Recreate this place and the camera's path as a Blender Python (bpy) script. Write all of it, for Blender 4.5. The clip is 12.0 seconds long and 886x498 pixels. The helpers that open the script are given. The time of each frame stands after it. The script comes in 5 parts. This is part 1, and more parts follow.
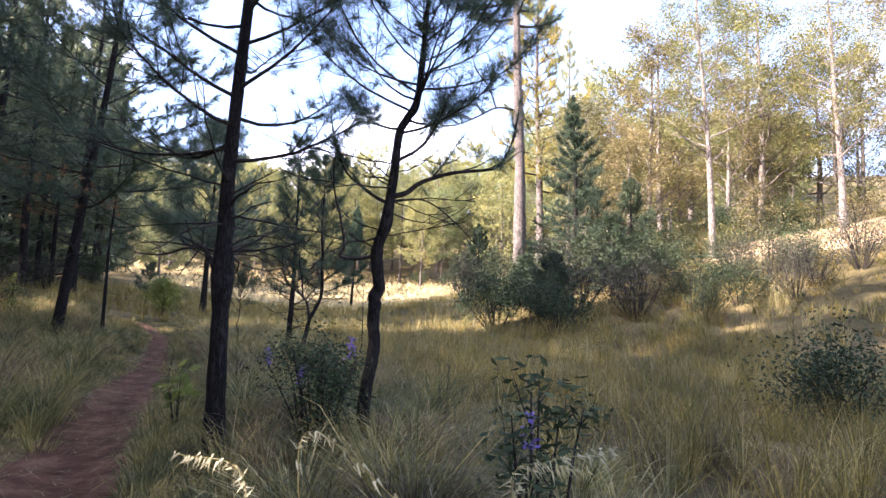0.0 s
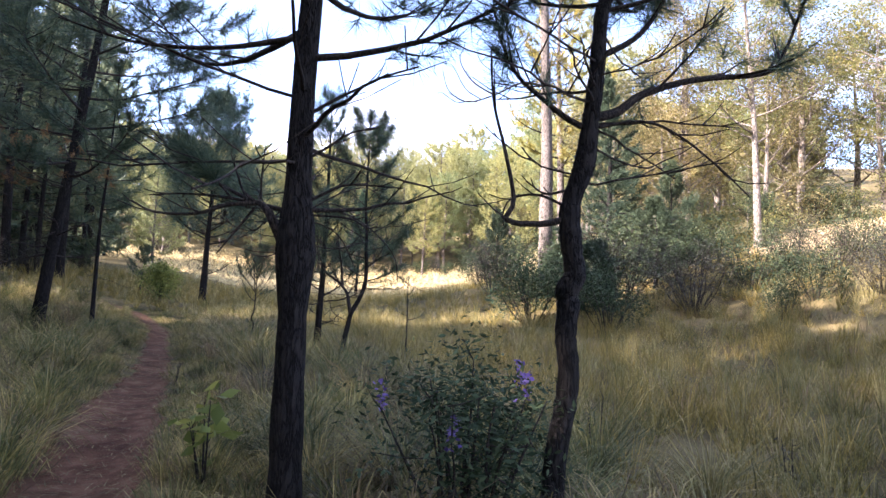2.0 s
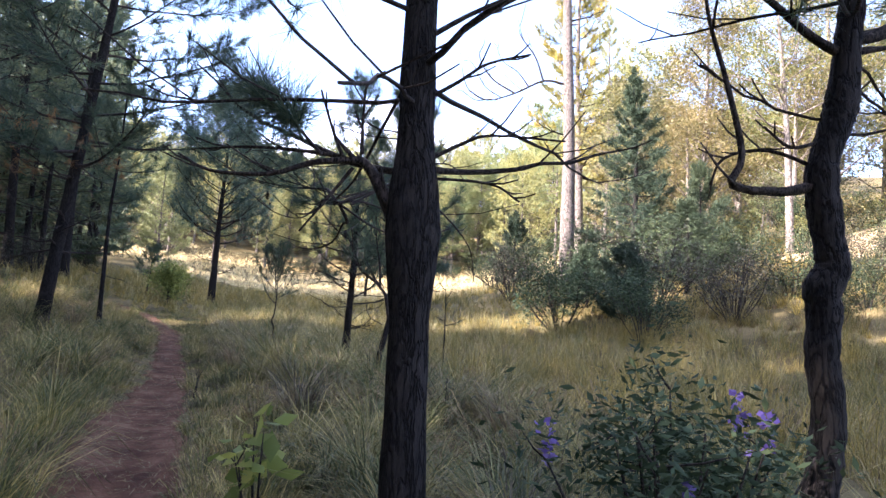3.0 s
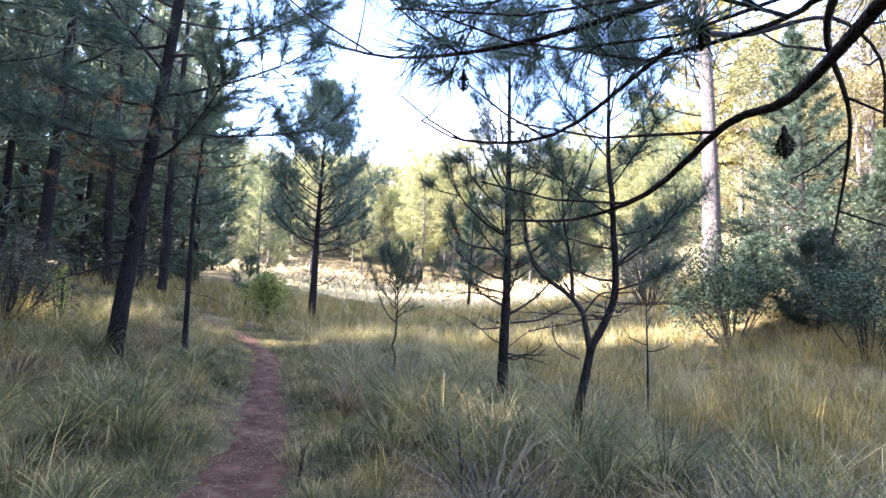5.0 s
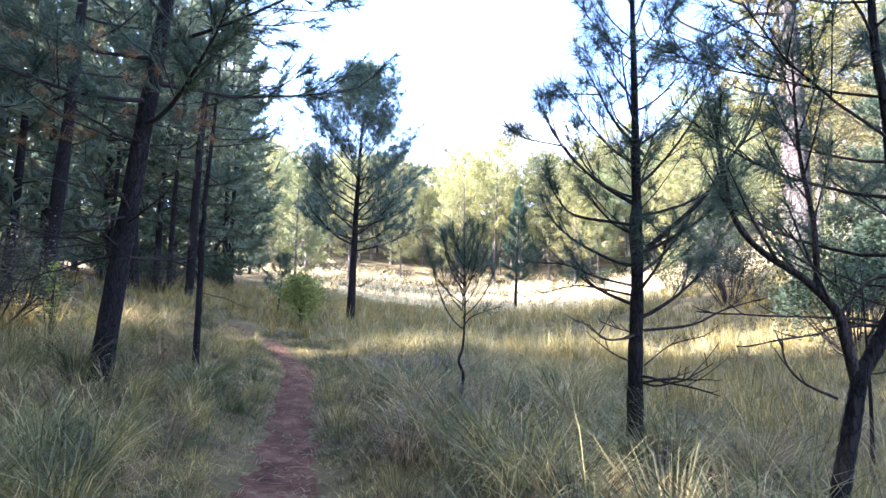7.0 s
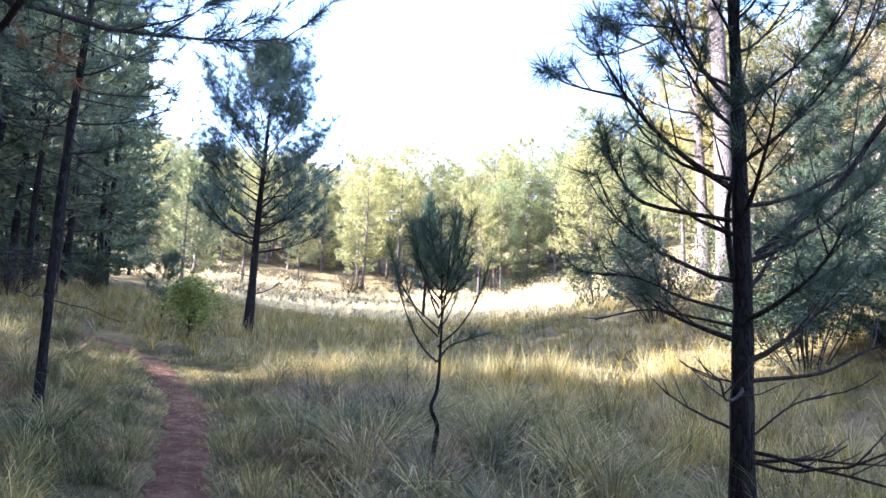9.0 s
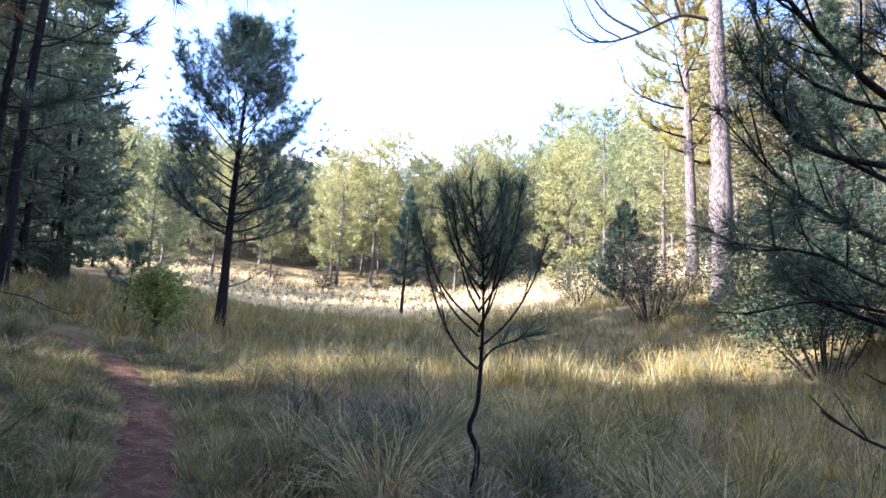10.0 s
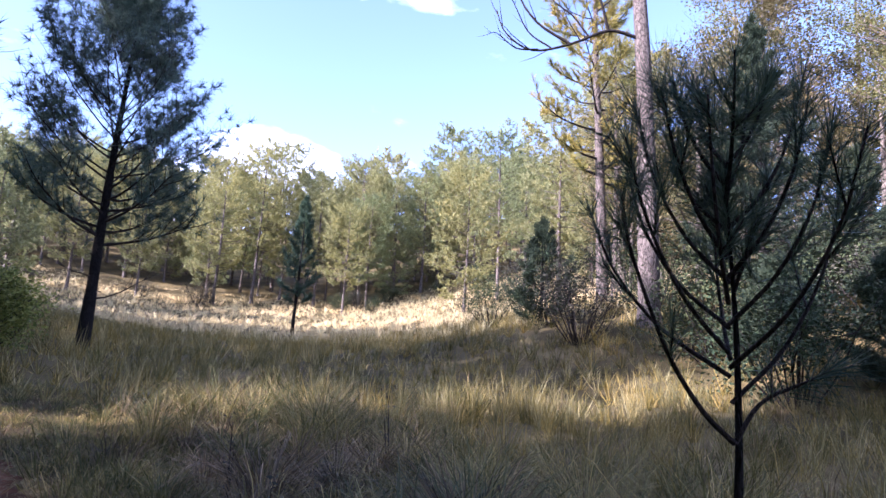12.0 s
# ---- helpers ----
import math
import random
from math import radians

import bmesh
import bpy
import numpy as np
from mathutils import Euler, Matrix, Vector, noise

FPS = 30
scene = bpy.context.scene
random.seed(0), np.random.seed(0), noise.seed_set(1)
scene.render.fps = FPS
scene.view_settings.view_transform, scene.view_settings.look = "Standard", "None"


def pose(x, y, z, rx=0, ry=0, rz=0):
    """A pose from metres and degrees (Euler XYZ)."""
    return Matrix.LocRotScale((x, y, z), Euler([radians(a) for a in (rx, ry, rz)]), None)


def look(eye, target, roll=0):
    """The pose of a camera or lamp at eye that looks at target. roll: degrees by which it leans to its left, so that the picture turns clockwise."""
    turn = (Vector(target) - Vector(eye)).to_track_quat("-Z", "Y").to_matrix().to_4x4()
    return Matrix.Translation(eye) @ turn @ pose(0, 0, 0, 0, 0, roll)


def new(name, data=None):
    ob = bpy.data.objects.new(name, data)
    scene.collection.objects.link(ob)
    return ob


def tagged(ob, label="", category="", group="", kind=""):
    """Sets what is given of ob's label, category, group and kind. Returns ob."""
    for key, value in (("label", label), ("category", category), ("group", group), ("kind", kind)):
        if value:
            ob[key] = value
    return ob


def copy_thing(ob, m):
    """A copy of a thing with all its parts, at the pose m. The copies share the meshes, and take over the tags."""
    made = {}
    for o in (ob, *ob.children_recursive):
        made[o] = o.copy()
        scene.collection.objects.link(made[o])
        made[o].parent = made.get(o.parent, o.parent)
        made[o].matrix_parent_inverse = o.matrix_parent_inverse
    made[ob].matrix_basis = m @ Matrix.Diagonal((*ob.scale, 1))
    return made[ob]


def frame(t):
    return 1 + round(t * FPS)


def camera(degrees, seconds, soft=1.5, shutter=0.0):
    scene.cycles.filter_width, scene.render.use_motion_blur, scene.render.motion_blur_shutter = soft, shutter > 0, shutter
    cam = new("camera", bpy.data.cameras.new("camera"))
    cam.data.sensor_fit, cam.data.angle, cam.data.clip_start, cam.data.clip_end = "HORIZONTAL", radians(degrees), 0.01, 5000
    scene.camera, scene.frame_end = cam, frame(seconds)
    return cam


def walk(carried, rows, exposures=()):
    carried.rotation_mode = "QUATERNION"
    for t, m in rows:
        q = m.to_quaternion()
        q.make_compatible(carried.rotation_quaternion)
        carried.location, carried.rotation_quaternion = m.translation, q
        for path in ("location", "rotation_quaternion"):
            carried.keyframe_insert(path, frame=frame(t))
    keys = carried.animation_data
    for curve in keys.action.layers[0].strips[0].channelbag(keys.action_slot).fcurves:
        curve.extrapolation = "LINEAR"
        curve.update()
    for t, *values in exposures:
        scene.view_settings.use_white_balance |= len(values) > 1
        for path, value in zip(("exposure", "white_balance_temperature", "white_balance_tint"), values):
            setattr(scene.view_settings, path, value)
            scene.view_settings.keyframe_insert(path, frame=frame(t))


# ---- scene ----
cam = camera(70.0, 12.0)
# seconds, eye, target, roll
PATH = [
    (0, (-0.071, 0.431, 1.508), (-0.183, 2.412, 1.759), 1.9),
    (0.5, (-0.391, 0.991, 1.525), (-0.498, 2.973, 1.767), 1.9),
    (1, (-0.708, 1.525, 1.553), (-0.811, 3.509, 1.786), 2.2),
    (1.5, (-1.051, 2.035, 1.585), (-1.15, 4.02, 1.81), 2.2),
    (2, (-1.36, 2.593, 1.602), (-1.449, 4.579, 1.819), 2.5),
    (2.5, (-1.677, 3.12, 1.597), (-1.765, 5.106, 1.817), 2.5),
    (3, (-2.006, 3.516, 1.586), (-2.105, 5.5, 1.817), 3.2),
    (5, (-3.264, 6.361, 1.766), (-3.644, 8.311, 2.001), 1.9),
    (5.5, (-3.521, 6.999, 1.759), (-4.007, 8.923, 2.005), 1.8),
    (6, (-3.749, 7.545, 1.748), (-4.264, 9.46, 2.006), 1.9),
    (6.5, (-3.936, 8.036, 1.756), (-4.45, 9.953, 2.009), 1.6),
    (6.7, (-4.017, 8.206, 1.773), (-4.521, 10.127, 2.011), 1.5),
    (8.3, (-4.74, 9.607, 1.9), (-5.111, 11.553, 2.176), 2.1),
    (8.5, (-4.843, 9.764, 1.932), (-5.157, 11.72, 2.212), 2.3),
    (9, (-5.114, 10.153, 1.949), (-5.288, 12.126, 2.225), 2.3),
    (9.5, (-5.346, 10.559, 1.936), (-5.476, 12.536, 2.213), 2.4),
    (10, (-5.594, 11.167, 1.943), (-5.682, 13.147, 2.215), 2.8),
    (10.5, (-5.817, 11.697, 1.934), (-5.867, 13.677, 2.214), 2.8),
    (11, (-6.03, 12.206, 1.945), (-6.009, 14.186, 2.232), 3.0),
    (11.5, (-6.324, 12.648, 1.931), (-6.171, 14.618, 2.245), 3.0),
    (12, (-6.613, 13.082, 1.946), (-6.33, 15.029, 2.303), 2.9),
]
walk(cam, [(t, look(eye, target, roll)) for t, eye, target, roll in PATH],
     exposures=[(0, 2.86, 6400, 29), (2.5, 2.97, 6200, 27), (5, 3.66, 5700, 28), (8.5, 3.66, 5500, 27), (9.5, 3.22, 5500, 28), (10.5, 2.64, 5500, 31), (12, 2.18, 5500, 38)])

# ---- light ----
SUN_DIR = Vector((-0.76, -0.35, 0.51)).normalized()  # towards the sun: behind and to the left, over the pines
sun = new("sun", bpy.data.lights.new("sun", "SUN"))
sun.data.energy, sun.data.angle, sun.data.color = 5.0, radians(0.6), (1.0, 0.94, 0.83)
sun.matrix_world = look((-40, -20, 60), Vector((-40, -20, 60)) - SUN_DIR)

world = bpy.data.worlds.new("sky")
scene.world = world
world.use_nodes = True
wn, wl = world.node_tree.nodes, world.node_tree.links
wn.clear()
sky = wn.new("ShaderNodeTexSky")
sky.sky_type, sky.sun_disc = "NISHITA", False
sky.sun_elevation = math.asin(SUN_DIR.z)
sky.sun_rotation = math.atan2(SUN_DIR.x, SUN_DIR.y)
sky.altitude, sky.air_density, sky.dust_density = 1500, 1.0, 3.0
coord = wn.new("ShaderNodeTexCoord")
stretch = wn.new("ShaderNodeMapping")
stretch.inputs["Scale"].default_value = (1.0, 1.0, 2.6)
cloud = wn.new("ShaderNodeTexNoise")
cloud.inputs["Scale"].default_value, cloud.inputs["Detail"].default_value, cloud.inputs["Roughness"].default_value = 1.9, 9.0, 0.55
puff = wn.new("ShaderNodeValToRGB")
puff.color_ramp.elements[0].position, puff.color_ramp.elements[1].position = 0.53, 0.72
white = wn.new("ShaderNodeMixRGB")
white.inputs["Color2"].default_value = (9.0, 9.4, 10.0, 1)
back = wn.new("ShaderNodeBackground")
back.inputs["Strength"].default_value = 0.135
wout = wn.new("ShaderNodeOutputWorld")
wl.new(coord.outputs["Generated"], stretch.inputs["Vector"])
wl.new(stretch.outputs["Vector"], cloud.inputs["Vector"])
wl.new(cloud.outputs["Fac"], puff.inputs["Fac"])
wl.new(puff.outputs["Color"], white.inputs["Fac"])
wl.new(sky.outputs["Color"], white.inputs["Color1"])
wl.new(white.outputs["Color"], back.inputs["Color"])
wl.new(back.outputs["Background"], wout.inputs["Surface"])

# ---- materials ----
def material(name):
    m = bpy.data.materials.new(name)
    m.use_nodes = True
    n = m.node_tree.nodes
    return m, n, m.node_tree.links, n["Principled BSDF"], n["Material Output"]


def ramp(n, stops):
    r = n.new("ShaderNodeValToRGB")
    while len(r.color_ramp.elements) < len(stops):
        r.color_ramp.elements.new(0.5)
    for e, (p, c) in zip(r.color_ramp.elements, stops):
        e.position, e.color = p, (*c, 1)
    return r


def noise_node(n, l, scale, detail=4.0, rough=0.55, vector=None):
    t = n.new("ShaderNodeTexNoise")
    t.inputs["Scale"].default_value, t.inputs["Detail"].default_value, t.inputs["Roughness"].default_value = scale, detail, rough
    if vector is not None:
        l.new(vector, t.inputs["Vector"])
    return t


def mix(n, l, a, b, fac, blend="MIX"):
    m = n.new("ShaderNodeMixRGB")
    m.blend_type = blend
    for sock, v in (("Fac", fac), ("Color1", a), ("Color2", b)):
        if isinstance(v, (int, float)):
            m.inputs[sock].default_value = v
        elif isinstance(v, tuple):
            m.inputs[sock].default_value = (*v, 1)
        else:
            l.new(v, m.inputs[sock])
    return m.outputs["Color"]


def foliage(name, low, mid, high, through_light=0.35, rough=0.55, patch=0.5, contrast=1.0, deep=(0.55, 0.62, 0.58), bright=(1.38, 1.27, 1.10)):
    """Leaves, needles and blades: colour by leaf and by patch, with some light let through."""
    m, n, l, bsdf, out = material(name)
    geo = n.new("ShaderNodeNewGeometry")
    r = ramp(n, ((0.0, low), (0.55, mid), (1.0, high)))
    l.new(geo.outputs["Random Per Island"], r.inputs["Fac"])
    co = n.new("ShaderNodeTexCoord")
    big = noise_node(n, l, patch, 3.0, 0.6, co.outputs["Object"])
    dark = ramp(n, ((0.5 - 0.2 / contrast, deep), (0.5 + 0.2 / contrast, bright)))
    l.new(big.outputs["Fac"], dark.inputs["Fac"])
    info = n.new("ShaderNodeObjectInfo")
    own = ramp(n, ((0.0, (0.80, 0.92, 0.95)), (0.5, (1.0, 1.0, 1.0)), (1.0, (1.14, 1.08, 0.95))))
    l.new(info.outputs["Random"], own.inputs["Fac"])
    col = mix(n, l, mix(n, l, r.outputs["Color"], dark.outputs["Color"], 1.0, "MULTIPLY"), own.outputs["Color"], 1.0, "MULTIPLY")
    l.new(col, bsdf.inputs["Base Color"])
    bsdf.inputs["Roughness"].default_value = rough
    bsdf.inputs["Specular IOR Level"].default_value = 0.25
    tr = n.new("ShaderNodeBsdfTranslucent")
    l.new(col, tr.inputs["Color"])
    ms = n.new("ShaderNodeMixShader")
    ms.inputs["Fac"].default_value = through_light
    l.new(bsdf.outputs["BSDF"], ms.inputs[1])
    l.new(tr.outputs["BSDF"], ms.inputs[2])
    l.new(ms.outputs["Shader"], out.inputs["Surface"])
    return m


def bark(name, dark, light, scale=9.0, depth=0.8, stretch_z=0.28):
    """Plated bark: long cracks between scales, moss-grey patches."""
    m, n, l, bsdf, out = material(name)
    co = n.new("ShaderNodeTexCoord")
    mp = n.new("ShaderNodeMapping")
    mp.inputs["Scale"].default_value = (1, 1, stretch_z)
    l.new(co.outputs["Object"], mp.inputs["Vector"])
    v = n.new("ShaderNodeTexVoronoi")
    v.feature = "DISTANCE_TO_EDGE"
    v.inputs["Scale"].default_value = scale * 2.2
    warp = noise_node(n, l, scale, 4.0, 0.6, mp.outputs["Vector"])
    add = n.new("ShaderNodeVectorMath")
    add.operation = "MULTIPLY_ADD"
    add.inputs[1].default_value = (0.16, 0.16, 0.10)
    l.new(warp.outputs["Color"], add.inputs[0])
    l.new(mp.outputs["Vector"], add.inputs[2])
    l.new(add.outputs["Vector"], v.inputs["Vector"])
    fine = noise_node(n, l, scale * 6, 5.0, 0.65, mp.outputs["Vector"])
    crack = ramp(n, ((0.0, (0.0, 0.0, 0.0)), (0.16, (1.0, 1.0, 1.0))))
    l.new(v.outputs["Distance"], crack.inputs["Fac"])
    tone = ramp(n, ((0.3, dark), (0.75, light)))
    l.new(fine.outputs["Fac"], tone.inputs["Fac"])
    deep = tuple(c * 0.35 for c in dark)
    col = mix(n, l, deep, tone.outputs["Color"], crack.outputs["Color"])
    l.new(col, bsdf.inputs["Base Color"])
    bsdf.inputs["Roughness"].default_value = 0.92
    bsdf.inputs["Specular IOR Level"].default_value = 0.15
    h = mix(n, l, crack.outputs["Color"], fine.outputs["Color"], 0.35)
    b = n.new("ShaderNodeBump")
    b.inputs["Strength"].default_value, b.inputs["Distance"].default_value = depth, 0.02
    l.new(h, b.inputs["Height"])
    l.new(b.outputs["Normal"], bsdf.inputs["Normal"])
    return m


def soil(name, stops, scale, bump_size):
    m, n, l, bsdf, out = material(name)
    co = n.new("ShaderNodeTexCoord")
    a = noise_node(n, l, scale, 6.0, 0.62, co.outputs["Object"])
    r = ramp(n, stops)
    l.new(a.outputs["Fac"], r.inputs["Fac"])
    f = noise_node(n, l, scale * 22, 6.0, 0.7, co.outputs["Object"])
    g = ramp(n, ((0.3, (0.6, 0.58, 0.55)), (0.7, (1.3, 1.28, 1.25))))
    l.new(f.outputs["Fac"], g.inputs["Fac"])
    l.new(mix(n, l, r.outputs["Color"], g.outputs["Color"], 1.0, "MULTIPLY"), bsdf.inputs["Base Color"])
    bsdf.inputs["Roughness"].default_value = 0.97
    bsdf.inputs["Specular IOR Level"].default_value = 0.1
    b = n.new("ShaderNodeBump")
    b.inputs["Strength"].default_value, b.inputs["Distance"].default_value = 0.9, bump_size
    l.new(f.outputs["Fac"], b.inputs["Height"])
    l.new(b.outputs["Normal"], bsdf.inputs["Normal"])
    return m


GROUND = soil("thatch_ground", ((0.3, (0.046, 0.040, 0.018)), (0.5, (0.095, 0.076, 0.034)), (0.7, (0.20, 0.150, 0.066))), 0.35, 0.03)
TRAIL = soil("red_earth", ((0.3, (0.070, 0.034, 0.022)), (0.5, (0.150, 0.074, 0.046)), (0.72, (0.29, 0.165, 0.105))), 3.4, 0.045)
BANK = soil("pale_bank_earth", ((0.3, (0.22, 0.145, 0.085)), (0.5, (0.36, 0.255, 0.15)), (0.7, (0.54, 0.42, 0.27))), 0.5, 0.05)
# Dark pine bark, blackened further: the trunks' silhouette is put into the colour.
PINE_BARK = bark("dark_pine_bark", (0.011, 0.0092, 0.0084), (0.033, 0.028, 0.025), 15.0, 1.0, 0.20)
TALL_BARK = bark("grey_pine_bark", (0.110, 0.090, 0.076), (0.235, 0.195, 0.165), 9.0, 0.8, 0.20)
PALE_BARK = bark("pale_bark", (0.13, 0.105, 0.085), (0.30, 0.255, 0.21), 6.0, 0.5)
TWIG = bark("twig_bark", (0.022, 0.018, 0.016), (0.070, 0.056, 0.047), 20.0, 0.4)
DEAD = bark("dead_grey_wood", (0.20, 0.17, 0.14), (0.42, 0.37, 0.31), 16.0, 0.4)
NEEDLE = foliage("pine_needles", (0.030, 0.055, 0.040), (0.060, 0.096, 0.066), (0.115, 0.150, 0.090), 0.34)
# Lighter than the trailside needles: haze and stray sunlight are put into the colour.
NEEDLE_WOOD = foliage("wood_needles", (0.065, 0.098, 0.070), (0.115, 0.152, 0.100), (0.200, 0.215, 0.125), 0.45, patch=0.3)
# Darker copy of the pine needles: deep shade is put into the colour.
NEEDLE_SHADED = foliage("shaded_conifer_needles", (0.024, 0.041, 0.027), (0.044, 0.067, 0.042), (0.082, 0.105, 0.062), 0.2, 0.7)
NEEDLE_DEAD = foliage("dead_needles", (0.14, 0.075, 0.038), (0.22, 0.125, 0.060), (0.31, 0.20, 0.10), 0.35)
# Bluer than the other needles: the sky's tint is put into the colour.
NEEDLE_BLUE = foliage("sky_tinted_needles", (0.055, 0.095, 0.080), (0.096, 0.148, 0.124), (0.165, 0.215, 0.172), 0.40)
# Paler needle copy: sunlight and distant haze are put into the colour.
NEEDLE_SUNLIT = foliage("sunlit_needles", (0.165, 0.180, 0.078), (0.265, 0.272, 0.122), (0.385, 0.372, 0.185), 0.5, patch=0.25, deep=(0.78, 0.84, 0.86), bright=(1.28, 1.20, 1.05))
NEEDLE_YELLOW = foliage("yellowing_needles", (0.15, 0.15, 0.05), (0.28, 0.25, 0.07), (0.42, 0.33, 0.09), 0.35)
LEAF_DRY = foliage("dry_oak_leaves", (0.12, 0.105, 0.05), (0.21, 0.18, 0.085), (0.34, 0.28, 0.145), 0.40)
LEAF_OLIVE = foliage("olive_leaves", (0.095, 0.11, 0.038), (0.18, 0.18, 0.065), (0.30, 0.27, 0.11), 0.40)
LEAF_DARK = foliage("shrub_leaves", (0.026, 0.042, 0.022), (0.046, 0.066, 0.034), (0.085, 0.106, 0.052), 0.14, 0.92)
LEAF_GREY = foliage("grey_brush_leaves", (0.042, 0.041, 0.033), (0.075, 0.071, 0.052), (0.130, 0.120, 0.086), 0.22, 0.7)
LEAF_FRESH = foliage("fresh_leaves", (0.12, 0.16, 0.045), (0.22, 0.265, 0.07), (0.37, 0.38, 0.11), 0.42)
GRASS = foliage("bunchgrass", (0.076, 0.090, 0.034), (0.170, 0.168, 0.068), (0.395, 0.345, 0.175), 0.40, patch=1.9, contrast=2.4, deep=(0.42, 0.50, 0.44), bright=(1.48, 1.34, 1.12))
GRASS_MEADOW = foliage("meadow_grass", (0.098, 0.086, 0.026), (0.228, 0.180, 0.052), (0.450, 0.340, 0.120), 0.42, patch=0.9, contrast=2.0, deep=(0.50, 0.56, 0.46), bright=(1.36, 1.24, 1.02))
GRASS_BROWN = foliage("withered_grass", (0.085, 0.066, 0.042), (0.19, 0.145, 0.090), (0.36, 0.285, 0.18), 0.35, patch=1.9, contrast=2.2, deep=(0.48, 0.50, 0.48))
GRASS_DRY = foliage("straw_grass", (0.16, 0.140, 0.060), (0.31, 0.255, 0.110), (0.56, 0.455, 0.23), 0.40, patch=0.6, contrast=1.5)
# Dry straw paled further: the far strip's sunlight is put into the colour.
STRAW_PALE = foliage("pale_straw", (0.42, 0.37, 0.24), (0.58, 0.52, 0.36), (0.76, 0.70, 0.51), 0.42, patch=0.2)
PETAL = foliage("violet_petals", (0.10, 0.07, 0.30), (0.17, 0.12, 0.45), (0.27, 0.20, 0.55), 0.35)
PETAL_YELLOW = foliage("yellow_petals", (0.55, 0.50, 0.04), (0.70, 0.62, 0.05), (0.80, 0.72, 0.10), 0.35)

# ---- the lie of the land ----
TRAIL_LINE = np.array([(4.6, -14), (2.6, -8), (1.0, -3.4), (-0.85, 0.4), (-3.15, 5.1), (-4.95, 9.1), (-6.15, 12.2), (-7.25, 14.5),
                       (-8.45, 17.0), (-9.05, 18.1), (-9.65, 18.95), (-10.4, 20.0), (-11.6, 21.35), (-14.5, 23.0), (-19.0, 24.0), (-30.0, 27.0)], float)


def soft_plus(v, k=1.0):
    return np.logaddexp(0, np.asarray(v, float) / k) * k


def from_trail(x, y):
    x, y = np.asarray(x, float), np.asarray(y, float)
    best = np.full(np.broadcast(x, y).shape, 1e9)
    for a, b in zip(TRAIL_LINE[:-1], TRAIL_LINE[1:]):
        d = b - a
        s = np.clip(((x - a[0]) * d[0] + (y - a[1]) * d[1]) / (d @ d), 0, 1)
        best = np.minimum(best, np.hypot(x - a[0] - s * d[0], y - a[1] - s * d[1]))
    return best


def height(x, y):
    """The ground's height: a gentle rise ahead, a knoll to one side, a wooded hill far ahead."""
    x, y = np.asarray(x, float), np.asarray(y, float)
    z = 0.043 * np.clip(y, -60, 400) + 0.2 + 0.022 * soft_plus(np.minimum(y, 90) - 20, 2) + 0.06 * soft_plus(np.minimum(y, 90) - 56, 3)
    z = z + 16 * np.tanh(0.33 * soft_plus((x - 2) * 0.75 + (np.minimum(y, 32) - 19) * 0.45, 1.0) / 16)
    z = z + 3.0 * np.tanh(0.14 * soft_plus(-x - 8.5 - 0.25 * np.maximum(y - 18, 0), 0.8) / 3.0)
    z = z + 36 * np.tanh(0.26 * soft_plus(y - 86, 4) / 36)
    wave = 0.05 * np.sin(1.7 * x + 0.6 * y) * np.sin(1.3 * y - 0.5 * x) + 0.03 * np.sin(3.9 * x - 1.1 * y + 1) * np.sin(3.1 * y + 2)
    d = from_trail(x, y)
    return z + wave * np.clip(d / 1.2, 0, 1) - np.interp(y, [11, 17], [0.22, 0.10]) * np.exp(-((d / 0.62) ** 2))


def ground_at(x, y):
    return float(height(x, y))


